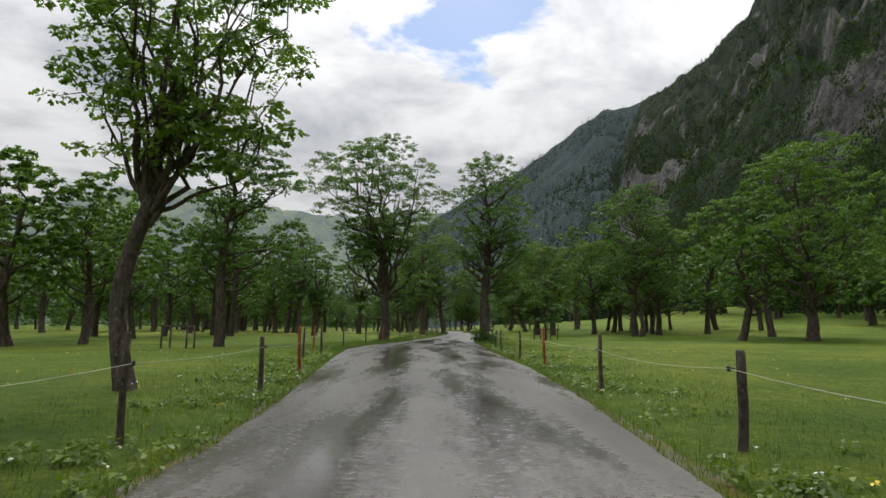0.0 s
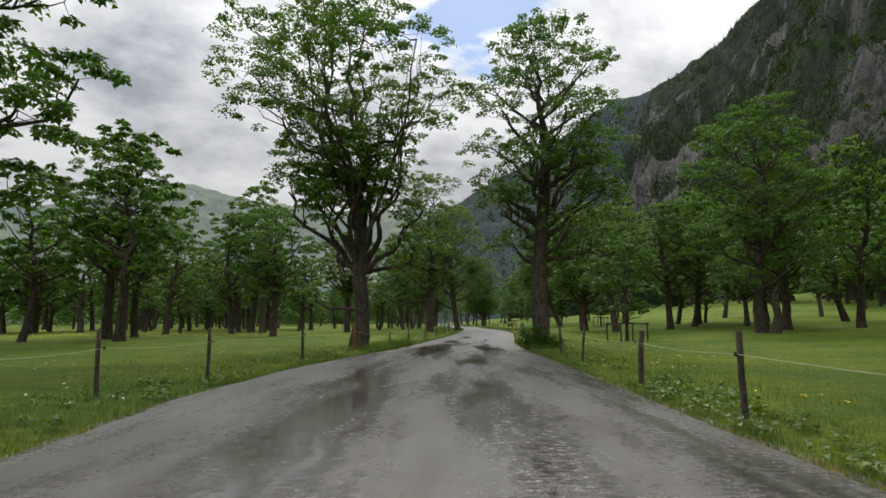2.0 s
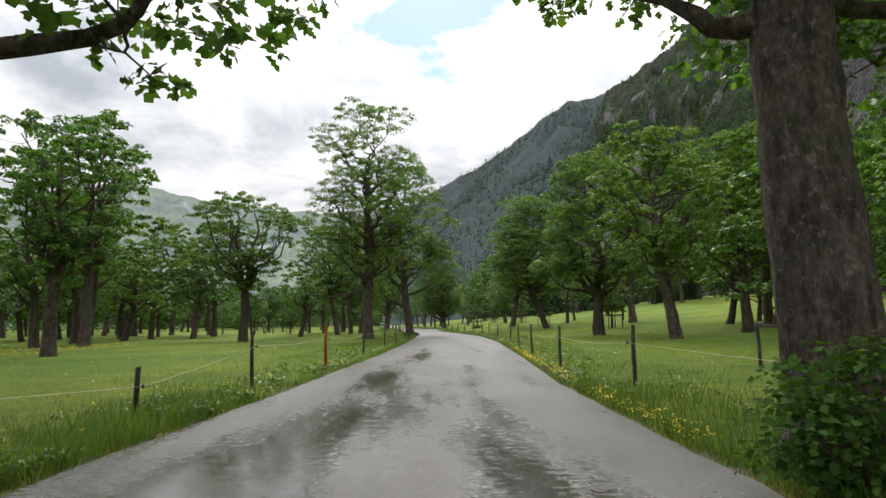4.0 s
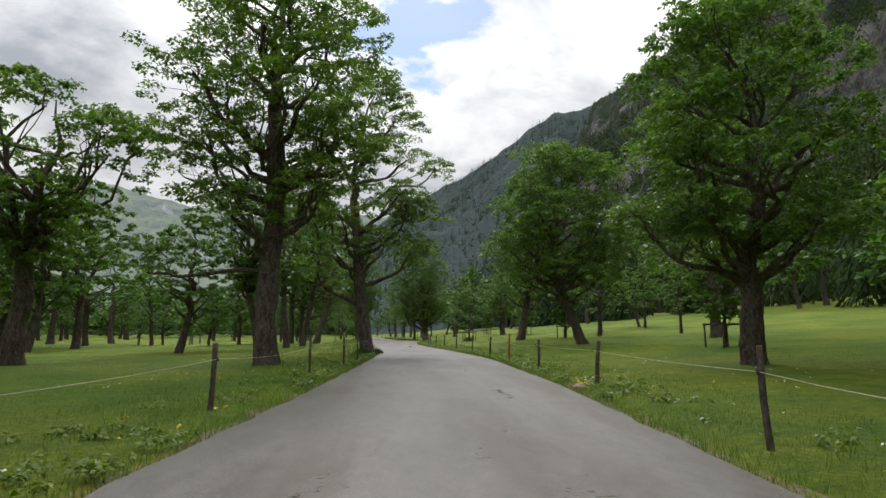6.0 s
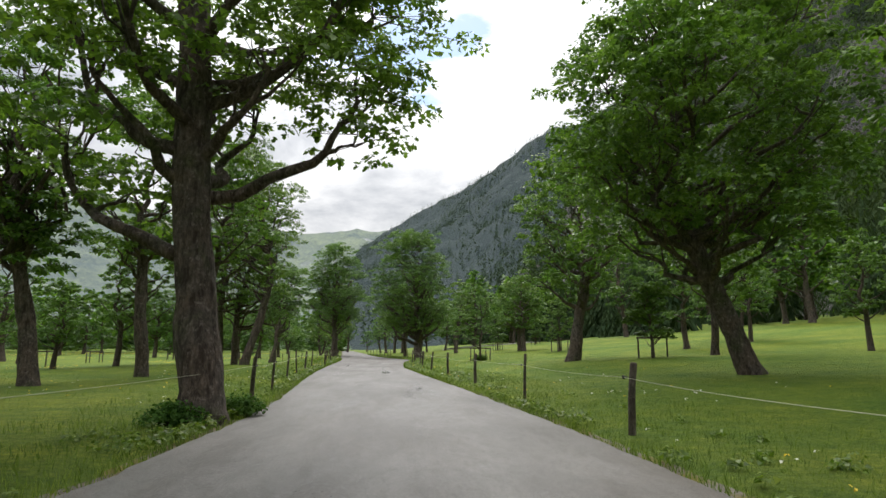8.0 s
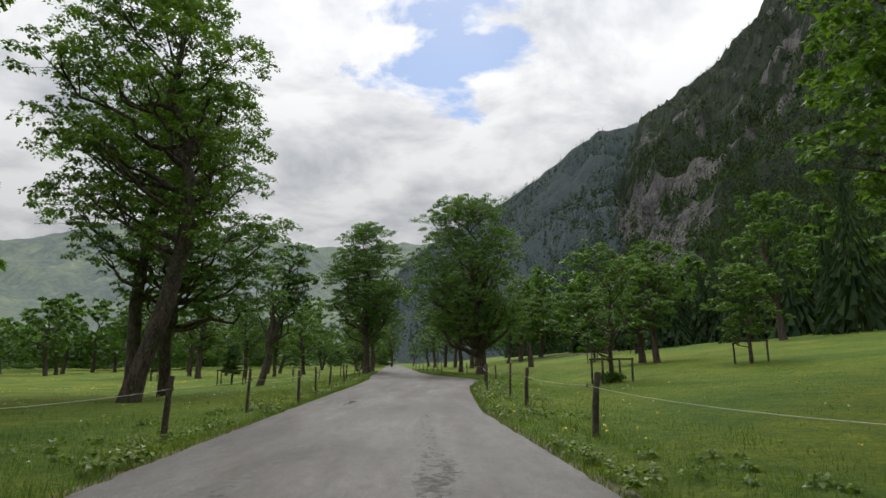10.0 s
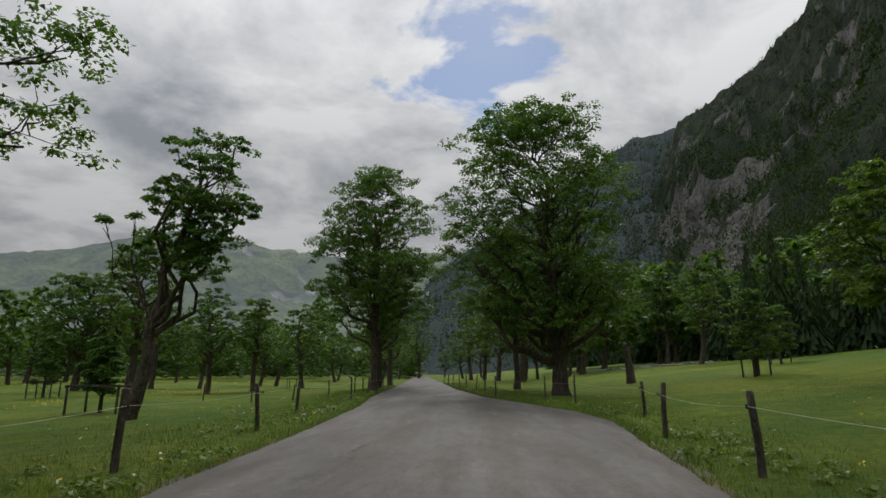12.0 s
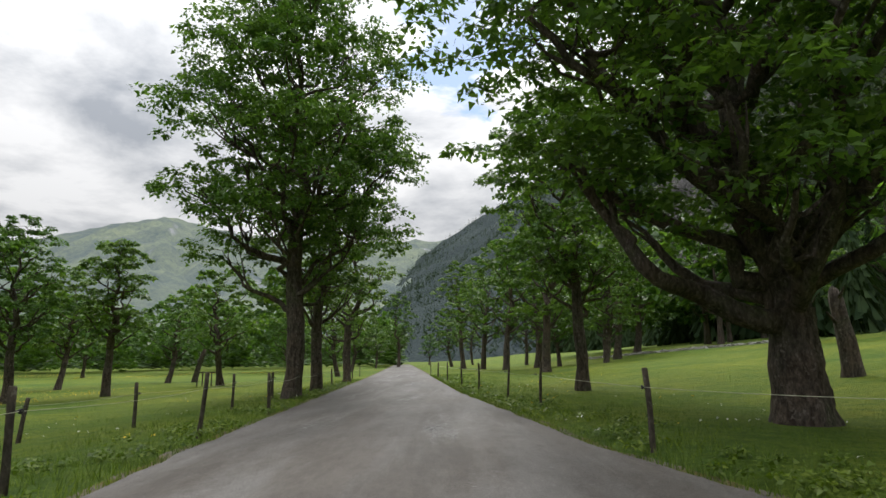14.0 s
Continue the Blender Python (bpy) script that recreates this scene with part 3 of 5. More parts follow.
def tree(name, height, width, low, girth, seed, lean=(0.0, 0.0), shift=(0.0, 0.0), lobes=0, leaves=11000, size=0.17, fork=None, mat=None,
         open_=0.5, clump=0.66, segs=10, label="", category="tree", crook=(0.0, 0.0), straight=0.15, tri=True, dome=0.55, limb_girth=0.40, vase=False, twigs=True, lobed=False, arms=()):
    """A broad-leaved tree: trunk and limbs in one part, the crown of clumps in another. low: height of the crown's underside;
    lean: how far the trunk's top has moved sideways at the fork; shift: the crown's middle from the trunk's fork."""
    rng = np.random.default_rng(seed)
    if twigs:
        leaves, size = (int(leaves * 1.4), size * 0.70) if not tri else (int(leaves * 1.1), size * 0.80)
    root = new(name)
    root.empty_display_size = 0.3
    wood = Wood()
    fork = fork or low + 0.10 * (height - low)
    base, knee = np.array([0, 0, -0.25]), np.array([lean[0], lean[1], fork])
    n = 22 if twigs else 9
    t = np.linspace(0, 1, n)
    bend = np.stack([np.sin(t * 5 + seed) * girth * 0.3, np.cos(t * 4 + seed * 2) * girth * 0.3, 0 * t], 1) * np.sin(t * math.pi)[:, None] * min(1.0, fork / 6)
    path = base + (knee - base) * t[:, None] + bend + np.array([*crook, 0.0]) * np.sin(t * math.pi)[:, None] ** 1.5
    rad = girth * (1.0 - 0.25 * t + 0.38 * np.exp(-t * fork / 0.35))
    bole_v, bole_f = tube(path, rad, segs + 4 * twigs, rng, 0.02)
    axis = np.stack([np.interp(bole_v[:, 2], path[:, 2], path[:, q]) for q in range(2)], 1)
    lump = np.array([0.5 * noise.noise((x * 2.2, y * 2.2, z * 0.9 + seed)) + 0.3 * noise.noise((x * 5, y * 5, z * 2.4 + seed)) for x, y, z in bole_v.tolist()])
    bole_v[:, :2] = axis + (bole_v[:, :2] - axis) * (1 + 0.42 * lump[:, None])
    wood.add((bole_v, bole_f))
    # crown lobes in an egg-shaped body, each a leafy dome that is open below
    mid = np.array([knee[0] + shift[0], knee[1] + shift[1], 0.0])
    top_r, hh = width / 2, height - low
    lobes = int((lobes or 14 + 0.6 * hh) * (1.35 if twigs else 1.15))
    cs, rs = [], []
    for i in range(lobes):
        f = (i + 0.5) / lobes
        r = min(top_r * (0.21 + 0.15 * rng.random()), hh * 0.16)
        zz = low + hh * (0.08 + 0.91 * f) - r * 0.6 * f + rng.normal() * 0.03 * hh
        belly = math.sin(math.pi * (0.06 + 0.80 * f ** 1.5 if vase else 0.20 + 0.70 * f)) ** 0.7
        ang = i * 2.4 + rng.random() * 0.9 + seed
        rr = max(0.0, top_r * belly - r * 0.85) * (0.40 + 0.60 * rng.random() ** 0.45) if i < lobes - 1 else 0.1
        cs.append(mid + np.array([math.cos(ang) * rr, math.sin(ang) * rr, zz]))
        rs.append(r)
    cs, rs = np.array(cs), np.array(rs)
    # a leader up through the crown
    lead_top = np.array([mid[0] + rng.normal() * 0.3, mid[1] + rng.normal() * 0.3, low + hh * 0.84])
    lead = bezier(knee - (0, 0, 0.2), (knee + lead_top) / 2 + rng.normal(size=3) * (0.05 + straight) * width * 0.4, lead_top, 12)
    lead[2:-1] += rng.normal(size=(9, 3)) * 0.02 * hh * np.array([1, 1, 0.2])
    lr = np.linspace(girth * 0.74, girth * 0.07, 12)
    wood.add(tube(lead, lr, max(6, segs - 3), rng, 0.05))
    tips, tip_r = [], []
    spine = np.concatenate([path, lead[1:]])
    spine_r = np.concatenate([rad, lr[1:]])
    # arms: big bare limbs, each from a height on the trunk to an end point where it carries two lobes
    roots = [None] * len(cs)
    for h0, end, *how in arms:
        bow, stout, leafy = (list(how) + [0.10, 0.42, 1.0][len(how):])
        a = np.array([np.interp(h0, spine[:, 2], spine[:, q]) for q in range(3)])
        e = np.array([a[0] + end[0], a[1] + end[1], end[2]])
        g0 = girth * stout * (1 - 0.35 * h0 / height)
        ctrl = a + (e - a) * np.array([0.85 - bow, 0.85 - bow, bow])
        arm = sinuous(a, ctrl, e, 12, rng, 0.055)
        wood.add(tube(arm, np.linspace(g0, g0 * 0.28, 12), max(6, segs - 5), rng, 0.06))
        for q, rr in ((11, 1.25), (8, 0.95), (10, 0.9)):
            off_ = rng.normal(size=3) * 0.45 * (q < 11)
            cs = np.concatenate([cs, [arm[q] + off_ + (0, 0, 0.35)]])
            rs = np.append(rs, leafy * rr * (0.85 + 0.3 * rng.random()))
            roots.append((arm[q - 1], g0 * 0.4))
    per_tip = 62 if twigs else 44
    dome_area = (rs ** 2).sum()
    for c, r, root_ in zip(cs, rs, roots):
        reach = np.hypot(*(c[:2] - mid[:2]))
        ha = np.clip(c[2] - 0.40 * reach - 0.07 * hh, min(fork, low) * 0.9, spine[-1, 2])
        a = np.array([np.interp(ha, spine[:, 2], spine[:, q]) for q in range(3)])
        gr = min(np.interp(ha, spine[:, 2], spine_r) * 0.7, girth * limb_girth)
        if root_:
            a, gr = root_
        elif vase and rng.random() < 0.7 * vase:
            a, gr = knee - (0, 0, 0.1 + 0.6 * rng.random()), girth * limb_girth
        ctrl = (a + c) / 2 + np.array([0, 0, -0.16 * reach * (root_ is None)])
        m = 9 if twigs else 6
        limb = sinuous(a, ctrl, c + (0, 0, 0.15 * r), m, rng, 0.07 if root_ is None else 0.04)
        wood.add(tube(limb, gr * (1 - 0.8 * np.linspace(0, 1, m) ** 0.8), max(5, segs - 4) if twigs else 4, rng, 0.05))
        # clumps spread evenly over the lobe's dome, its underside left open
        k = max(3, int(leaves / per_tip * r * r / dome_area * 1.12))
        q = np.arange(k) + 0.5
        z_lo = -0.55 + 0.55 * dome
        zd = z_lo + (1 - z_lo) * q / k
        az = q * 2.39996 + rng.random() * 6.28
        d = np.stack([np.cos(az) * np.sqrt(1 - zd * zd), np.sin(az) * np.sqrt(1 - zd * zd), zd], 1)
        ends = c + d * r * (0.70 + 0.36 * rng.random((k, 1))) * np.array([1.12, 1.12, 0.72]) + rng.normal(size=(k, 3)) * 0.09 * r
        ends = ends[rng.random(k) > 0.06 + 0.25 * max(0.0, open_ - 0.5)]
        if root_ is None:
            ends[:, 2] = np.maximum(ends[:, 2], low * 0.85 + rng.random(len(ends)) * 0.4)
        if twigs:
            for g in range(0, len(ends), 5):
                bunch = ends[g::max(1, len(ends) // 5)][:5] if g < 25 else ends[g:g + 5]
                s0 = limb[rng.integers(4, 9)]
                hub_ = s0 + (bunch.mean(0) - s0) * 0.7 + rng.normal(size=3) * 0.1 * r
                wood.add(tube(sinuous(s0, (s0 + hub_) / 2 - (0, 0, 0.1 * r), hub_, 4, rng, 0.09), np.linspace(gr * 0.30 + 0.012, 0.014, 4), 3, rng))
                for e in bunch[::3]:
                    wood.add(tube(np.stack([hub_, e]), (0.014, 0.006), 3, rng))
        tips.extend(ends)
        tip_r.extend(clump * (0.40 + 0.42 * rng.random(len(ends)) ** 1.5) * (width / 10) ** 0.3)
    v, f = wood.arrays()
    trunk = fast_mesh("trunk", v, f, BARK, root, "dark furrowed bark")
    trunk.data.shade_smooth()
    tips, tip_r = np.array(tips), np.array(tip_r)
    per = max(8, int(leaves / len(tips)))
    low_tips = tips[:, 2] < (6.2 if lobed else -1)
    if low_tips.any():
        v, f = leaf_cloud(tips[low_tips], tip_r[low_tips], per // 2 + 1, size * 1.22, rng, lobed=True)
        fast_mesh("low_foliage", v, f, mat or LEAF, root, "low hanging boughs of lobed maple leaves")
        tips, tip_r = tips[~low_tips], tip_r[~low_tips]
    v, f = leaf_cloud(tips, tip_r, per, size, rng, tri=True)
    fast_mesh("crown", v, f, mat or LEAF, root, "loose crown of green lobed leaves")
    return tagged(root, label or "old sycamore maple with dark trunk in the meadow", category, "maples in the meadow")


def plant(ob, x, y, sink=0.0):
    ob.location = (x, y, float(rise(x, y)) - sink)
    return ob


def maple(x, y, *a, **k):
    return plant(tree("maple_tree", *a, **k), x, y)


# near the road, in the order in which they are passed: place, height, width, crown's underside, girth, seed
maple(-5.63, 10.3, 9.6, 5.6, 3.9, 0.165, 3, crook=(-0.32, 0.0), open_=0.7, arms=((3.3, (2.0, 0.3, 4.4), 0.25, 0.36, 0.5), (3.5, (-1.2, 0.2, 5.4), 0.35, 0.42, 0.6)), lean=(0.08, 0.2), shift=(0.45, 0), fork=3.7, leaves=11500, size=0.13, tri=False, dome=0.2, vase=True, lobed=True, label="slender maple with a bent trunk beside the fence")
maple(-13.0, 33.3, 13.8, 8.4, 3.6, 0.30, 7, shift=(0.7, 0), fork=6.0, lobes=15, leaves=17000, size=0.165, label="maple with tiered crown behind the fence")
maple(-4.95, 48.3, 17.6, 13.2, 5.6, 0.41, 12, shift=(-0.9, 0), lobes=21, open_=1.15, fork=4.2, leaves=42000, size=0.165, segs=14, tri=False, dome=0.45, vase=0.75, limb_girth=0.33,
      arms=((3.3, (1.9, -0.3, 7.4), 0.5, 0.5, 0.8), (3.4, (-2.0, 0.2, 6.4), 0.4, 0.5, 0.8), (3.5, (-3.4, -0.4, 7.4), 0.3, 0.4, 0.8), (3.5, (2.6, 0.5, 4.7), 0.15, 0.36, 1.05), (3.5, (0.3, 2.0, 8.0), 0.5, 0.5, 0.9),
            (3.6, (3.0, -0.2, 6.5), 0.3, 0.36, 0.7), (1.8, (-2.4, 0.5, 2.3), 0.10, 0.24, 0.4), (4.5, (-1.5, -3.0, 6.4), 0.35, 0.3, 0.7)), lobed=True, label="tall old maple with many upright limbs at the road bend")
maple(3.42, 48.0, 16.2, 8.4, 4.4, 0.40, 21, fork=8.0, lobes=24, leaves=27000,
      arms=((5.6, (2.5, 0.2, 8.0), 0.25), (5.8, (-1.6, 0.4, 6.8), 0.2, 0.36, 0.8), (7.4, (1.2, -1.8, 9.0)), (4.2, (2.6, 0.5, 4.5), 0.15, 0.3, 1.0), (4.0, (1.2, 1.8, 4.4), 0.2, 0.3, 0.9), (4.6, (-0.8, 0.9, 5.0), 0.2, 0.24, 0.7)), size=0.15, segs=14, tri=False, lean=(0.38, 0), shift=(0.2, 0), lobed=True, label="tall maple with a stout trunk close to the asphalt")
maple(27.8, 43.0, 16.0, 14.0, 2.4, 0.42, 5, leaves=28000, mat=LEAF_YOUNG)
maple(20.3, 60.5, 16.5, 10.5, 3.0, 0.40, 9, leaves=28000)
maple(24.3, 64.5, 14.0, 8.5, 3.0, 0.34, 31, leaves=18000)
maple(20.2, 76.5, 13.0, 8.5, 3.0, 0.33, 33, leaves=18000)
maple(-24.0, 60.0, 14.5, 8.0, 4.4, 0.34, 14, leaves=14000, open_=0.8)
maple(-20.3, 80.6, 14.5, 7.4, 3.8, 0.36, 15, lobes=16, leaves=13000, open_=0.8, vase=True)
maple(-15.6, 69.3, 11.0, 7.6, 3.0, 0.30, 41, leaves=12000, open_=0.8, vase=True)
maple(-13.2, 90.0, 12.4, 10.0, 3.8, 0.38, 17, leaves=20000, open_=0.8, vase=True, label="old maple with forked bare-looking trunk")
maple(-3.2, 88.2, 19.2, 11.4, 4.6, 0.43, 23, fork=9.0, lobes=21, open_=0.95, leaves=42000,
      arms=((3.5, (-4.6, 0.3, 3.5), 0.02, 0.24, 0.8), (6.2, (-2.4, -0.4, 7.8)), (8.0, (-2.1, 0.4, 10.6)), (6.7, (2.3, 0.2, 9.4)), (7.2, (3.4, -0.3, 8.0)), (5.0, (0.6, 2.6, 7.0))), size=0.155, segs=14, straight=0.05, tri=False, dome=0.35, lobed=True, label="huge old maple with crooked bare limbs by the fence")
maple(0.15, 99.2, 18.0, 9.8, 4.6, 0.38, 28, lean=(-0.9, 0.4), shift=(1.0, 0), fork=8.0, lobes=17, open_=0.9, leaves=32000,
      arms=((4.0, (3.0, 0.3, 6.2)), (5.8, (2.8, -0.2, 8.6)), (2.9, (-2.6, 0.3, 4.8)), (4.8, (-2.9, 0.5, 8.2)), (4.4, (0.4, 2.6, 6.6))), size=0.155, segs=14, tri=False, lobed=True, label="leaning maple with broad trunk on the road verge")
maple(14.0, 85.0, 14.2, 9.6, 2.7, 0.42, 35, leaves=36000, size=0.165, tri=False, arms=((3.0, (-3.8, -0.4, 4.4), 0.2, 0.4, 1.0), (3.4, (-2.6, -1.5, 6.8), 0.3, 0.4, 1.0)))
maple(14.1, 72.9, 12.0, 8.0, 3.2, 0.32, 36, lean=(-0.7, 0), leaves=19000)
maple(15.6, 107.2, 15.4, 12.4, 3.4, 0.38, 37, lean=(-1.9, 0), shift=(0.4, 0), lobes=34, leaves=48000, size=0.19, tri=False, dome=0.7, clump=0.75, label="wide leaning maple with a dense round crown")
maple(14.2, 122.3, 12.5, 9.0, 3.2, 0.38, 39, lean=(1.0, 0), shift=(-0.4, 0), leaves=20000, label="old maple leaning over the sloping meadow")
maple(-8.0, 108.5, 12.8, 8.6, 3.4, 0.28, 43, lean=(-0.9, 0), lobes=20, leaves=20000, open_=0.8, vase=True)
maple(-7.2, 114.8, 13.2, 7.0, 4.4, 0.28, 45, lean=(-0.4, 0), lobes=15, leaves=11000, open_=0.8)
maple(-6.4, 118.1, 12.0, 6.8, 4.4, 0.26, 47, lean=(0.9, 0), lobes=15, leaves=11000, open_=0.8)
maple(-7.0, 131.6, 17.0, 9.0, 5.0, 0.32, 49, lean=(1.6, 0), shift=(-1.8, 0.5), lobes=26, leaves=32000, size=0.15, tri=False, lobed=True, label="maple with strongly slanting trunk in a clump")
maple(-11.0, 139.4, 16.5, 9.4, 5.0, 0.34, 51, leaves=17000, open_=0.8, tri=False)
maple(-9.85, 140.2, 16.5, 9.4, 3.6, 0.30, 53, shift=(0.9, -0.3), lobes=26, leaves=34000, size=0.15, tri=False, lobed=True, dome=0.35,
      arms=((3.4, (4.6, -0.4, 4.2), 0.15, 0.40, 0.9), (3.2, (3.2, -1.4, 3.6), 0.2, 0.36, 0.9), (4.4, (4.2, 0.6, 6.4), 0.2, 0.40, 0.9), (5.0, (4.9, -0.8, 7.6), 0.25, 0.36, 0.9), (4.6, (2.6, 5.4, 6.3), 0.3, 0.36, 0.9), (5.6, (2.3, 6.2, 9.0), 0.3, 0.34, 0.85)), label="maple with long leafy boughs reaching towards the lane")
maple(-9.6, 154.6, 10.9, 4.6, 5.2, 0.25, 55, lean=(0.5, 0), crook=(0.12, 0.0), shift=(1.5, 0), fork=3.5, lobes=10, leaves=13500, size=0.15, dome=0.3, tri=False, vase=0.3, clump=0.5,
      arms=((3.3, (0.3, 0.3, 7.8), 0.5, 0.6, 0.75), (3.3, (2.1, -0.2, 5.9), 0.35, 0.56, 0.7), (3.4, (2.4, 0.3, 7.4), 0.35, 0.5, 0.7), (3.4, (1.5, 0.4, 8.9), 0.5, 0.5, 0.7), (3.4, (-0.2, 0.6, 6.2), 0.4, 0.36, 0.6), (3.2, (-1.1, 0.1, 7.1), 0.28, 0.34, 0.10), (3.6, (-2.1, -0.3, 6.9), 0.32, 0.2, 0.10)), label="slim crooked maple with sparse crown")
maple(-4.95, 179.3, 18.2, 11.4, 3.6, 0.36, 57, lobes=30, leaves=44000, size=0.185, clump=0.8, fork=7.0, straight=0.05, tri=False, dome=0.6, label="tall full maple beside the lane")
maple(-5.6, 186.0, 15.0, 8.5, 3.2, 0.30, 58, leaves=18000)
maple(-6.2, 198.0, 14.0, 8.0, 3.0, 0.30, 59, leaves=14000)
maple(7.6, 168.3, 18.4, 12.8, 2.6, 0.52, 61, shift=(-1.3, 0), fork=2.2, arms=((1.9, (-4.0, -0.6, 4.6), 0.12, 0.52, 1.0), (2.2, (-2.8, -1.0, 8.2), 0.45, 0.55, 1.0), (2.3, (3.4, -0.6, 5.6), 0.3, 0.42, 1.0), (2.2, (0.8, -2.6, 6.8), 0.45, 0.45, 1.0)), limb_girth=0.42, lobes=38, leaves=54000, size=0.185, segs=16, open_=0.6, tri=False, dome=0.75, clump=0.8, lobed=False, label="massive old maple with short burly trunk and low limbs")
maple(6.1, 179.6, 12.5, 7.8, 3.0, 0.25, 63, leaves=20000)
maple(19.0, 156.0, 8.4, 6.2, 2.4, 0.28, 65, leaves=20000)
maple(-24.0, 178.9, 12.9, 6.0, 2.8, 0.34, 67, leaves=18000)
maple(-21.0, 186.0, 9.6, 5.4, 2.6, 0.24, 69, leaves=10000)
maple(-18.4, 190.0, 9.2, 5.2, 2.6, 0.24, 71, leaves=10000)

# small round trees, some inside timber guards
def young(x, y, h, w, seed, **k):
    return plant(tree("young_maple_tree", h, w, h * 0.16, 0.05 + h * 0.010, seed, lobes=14, leaves=10000, size=0.13, mat=LEAF_YOUNG, clump=0.42, segs=7,
                      label="young bushy maple in the meadow", **k), x, y)


young(10.3, 57.5, 7.0, 4.4, 81)
young(11.5, 139.3, 7.0, 6.4, 83, shift=(-0.4, 0))
young(17.9, 93.0, 5.5, 3.6, 85)
young(18.2, 120.0, 4.6, 3.2, 87)
young(-26.6, 173.2, 4.2, 2.4, 89)
young(-12.9, 158.2, 3.3, 1.9, 91)
maple(-35.0, 188.5, 11.6, 9.4, 2.6, 0.34, 99, leaves=24000, size=0.19)
young(18.7, 168.2, 5.0, 3.0, 95)
young(19.4, 141.5, 5.4, 4.0, 96)
young(28.0, 183.0, 4.8, 3.0, 97)

# a few further trees are built once and repeated over the meadow
STOCK = [tree("maple_tree", h, w, lo, g, sd, lean=(ln, 0.2), lobes=16, leaves=nl, size=sz, segs=6, clump=0.72, twigs=False)
         for h, w, lo, g, sd, ln, nl, sz in ((13, 8.5, 2.8, 0.33, 101, 0.3, 6000, 0.23), (11.5, 7.6, 2.4, 0.30, 103, -0.6, 5200, 0.23), (15, 9, 3.4, 0.37, 105, 0.2, 6400, 0.24),
                                             (10, 8, 2.2, 0.28, 107, 0.8, 5000, 0.22), (12.5, 7, 3.0, 0.31, 109, -0.2, 5200, 0.23), (9, 6.6, 1.9, 0.24, 111, 0.1, 4600, 0.21))]
FIXED = [(-20.7, 55.8), (-23.3, 62.1), (-25.9, 71.6), (-23.9, 81.6), (23.4, 78.6), (26.5, 74.5), (25.2, 69.0), (25.8, 83), (29.5, 90), (33, 83), (-31.3, 107.7), (31.5, 208), (27.5, 115.5, 0.5), (-24.2, 32), (-21, 33.5), (-24.4, 45), (-28, 57.5), (35.9, 75), (29.8, 64.5), (24.7, 86.3), (37, 101), (-23.5, 86.5), (-24.1, 108.8), 
         (21.1, 118.7, 0.7), (32.4, 135, 0.6), (-22, 125, 0.6), (-22.8, 130, 0.5), (-16.9, 126, 0.7), (-14.8, 129.5, 0.75), (-12.3, 127, 0.75), (-10.7, 100.3, 0.75), (25.1, 129, 0.6), (30.8, 130, 0.6),
         (18.6, 152, 0.6), (37.4, 168), (-34, 200), (-18, 205.5), (-25.7, 212), (-29, 201.5), (5.0, 226), (-8.8, 268), (9.0, 205, 1.1), (6.5, 214, 1.1), (11, 223, 1.2), (15.5, 211), (19, 219, 1.1), (-12, 225),
         (1.5, 262), (-22, 241), (-25.4, 258), (12, 240), (-4, 300), (-16, 290), (12, 215), (3, 240), (-14, 245), (6, 280)]
placed = []
rng = np.random.default_rng(5)


def set_stock(x, y, k=1.0):
    i = int(rng.integers(len(STOCK)))
    s = k * (0.9 + 0.3 * rng.random())
    m = pose(x, y, float(rise(x, y)), 0, 0, rng.random() * 360)
    ob = STOCK[i] if STOCK[i].name not in placed else None
    if ob is None:
        ob = copy_thing(STOCK[i], m)
    else:
        placed.append(ob.name)
        ob.matrix_basis = m
    ob.scale = (s, s, s * (0.92 + 0.16 * rng.random()))


spots = [o.location.to_2d() for o in scene.objects if o.name.startswith(("maple_tree", "young_maple")) and o.parent is None and o.location.length > 0.5]
for x, y, *k in FIXED:
    set_stock(x, y, *k)
    spots.append(Vector((x, y)))
FAR_STOCK = [tree("maple_tree", h, w, lo, g, sd, lean=(ln, 0.2), lobes=13, leaves=nl, size=0.46, segs=5, clump=0.95, twigs=False)
             for h, w, lo, g, sd, ln, nl in ((13, 9, 2.6, 0.34, 121, 0.3, 1900), (11, 8, 2.2, 0.30, 123, -0.5, 1700), (14.5, 9.4, 3.0, 0.38, 125, 0.4, 2000), (9.5, 7.6, 2.0, 0.26, 127, 0.0, 1500))]
far_spots = [(54 + 26 * rng.random() + 6 * math.sin(k), 62 + 5.6 * k + 3 * rng.random()) for k in range(50)]
count = 0
while count < 250:
    if rng.random() < 0.75:
        x, y = -26 - 125 * rng.random() ** 1.15, 25 + 300 * rng.random()
    else:
        x, y = 24 + 50 * rng.random(), 30 + 290 * rng.random()
    if y < 50 and abs(x) < 22 or min((Vector((x, y)) - s).length for s in spots) < 5.0:
        continue
    if (x > 0 and y > 105 and x < 60 or -70 < x < 0 and 140 < y < 235 and x > -0.62 * (y - 80)) and (x > 0 or rng.random() < 0.75):
        continue
    if abs(x) > 44 or y > 225:
        far_spots.append((x, y))
    else:
        set_stock(x, y, 0.62 if y > 140 else 1.0)
    spots.append(Vector((x, y)))
    count += 1
for k in range(26):
    x, y = -22 - 32 * rng.random(), 84 + 1.5 * k + 4 * rng.random()
    if min((Vector((x, y)) - s).length for s in spots) > 3.2:
        set_stock(x, y)
        spots.append(Vector((x, y)))
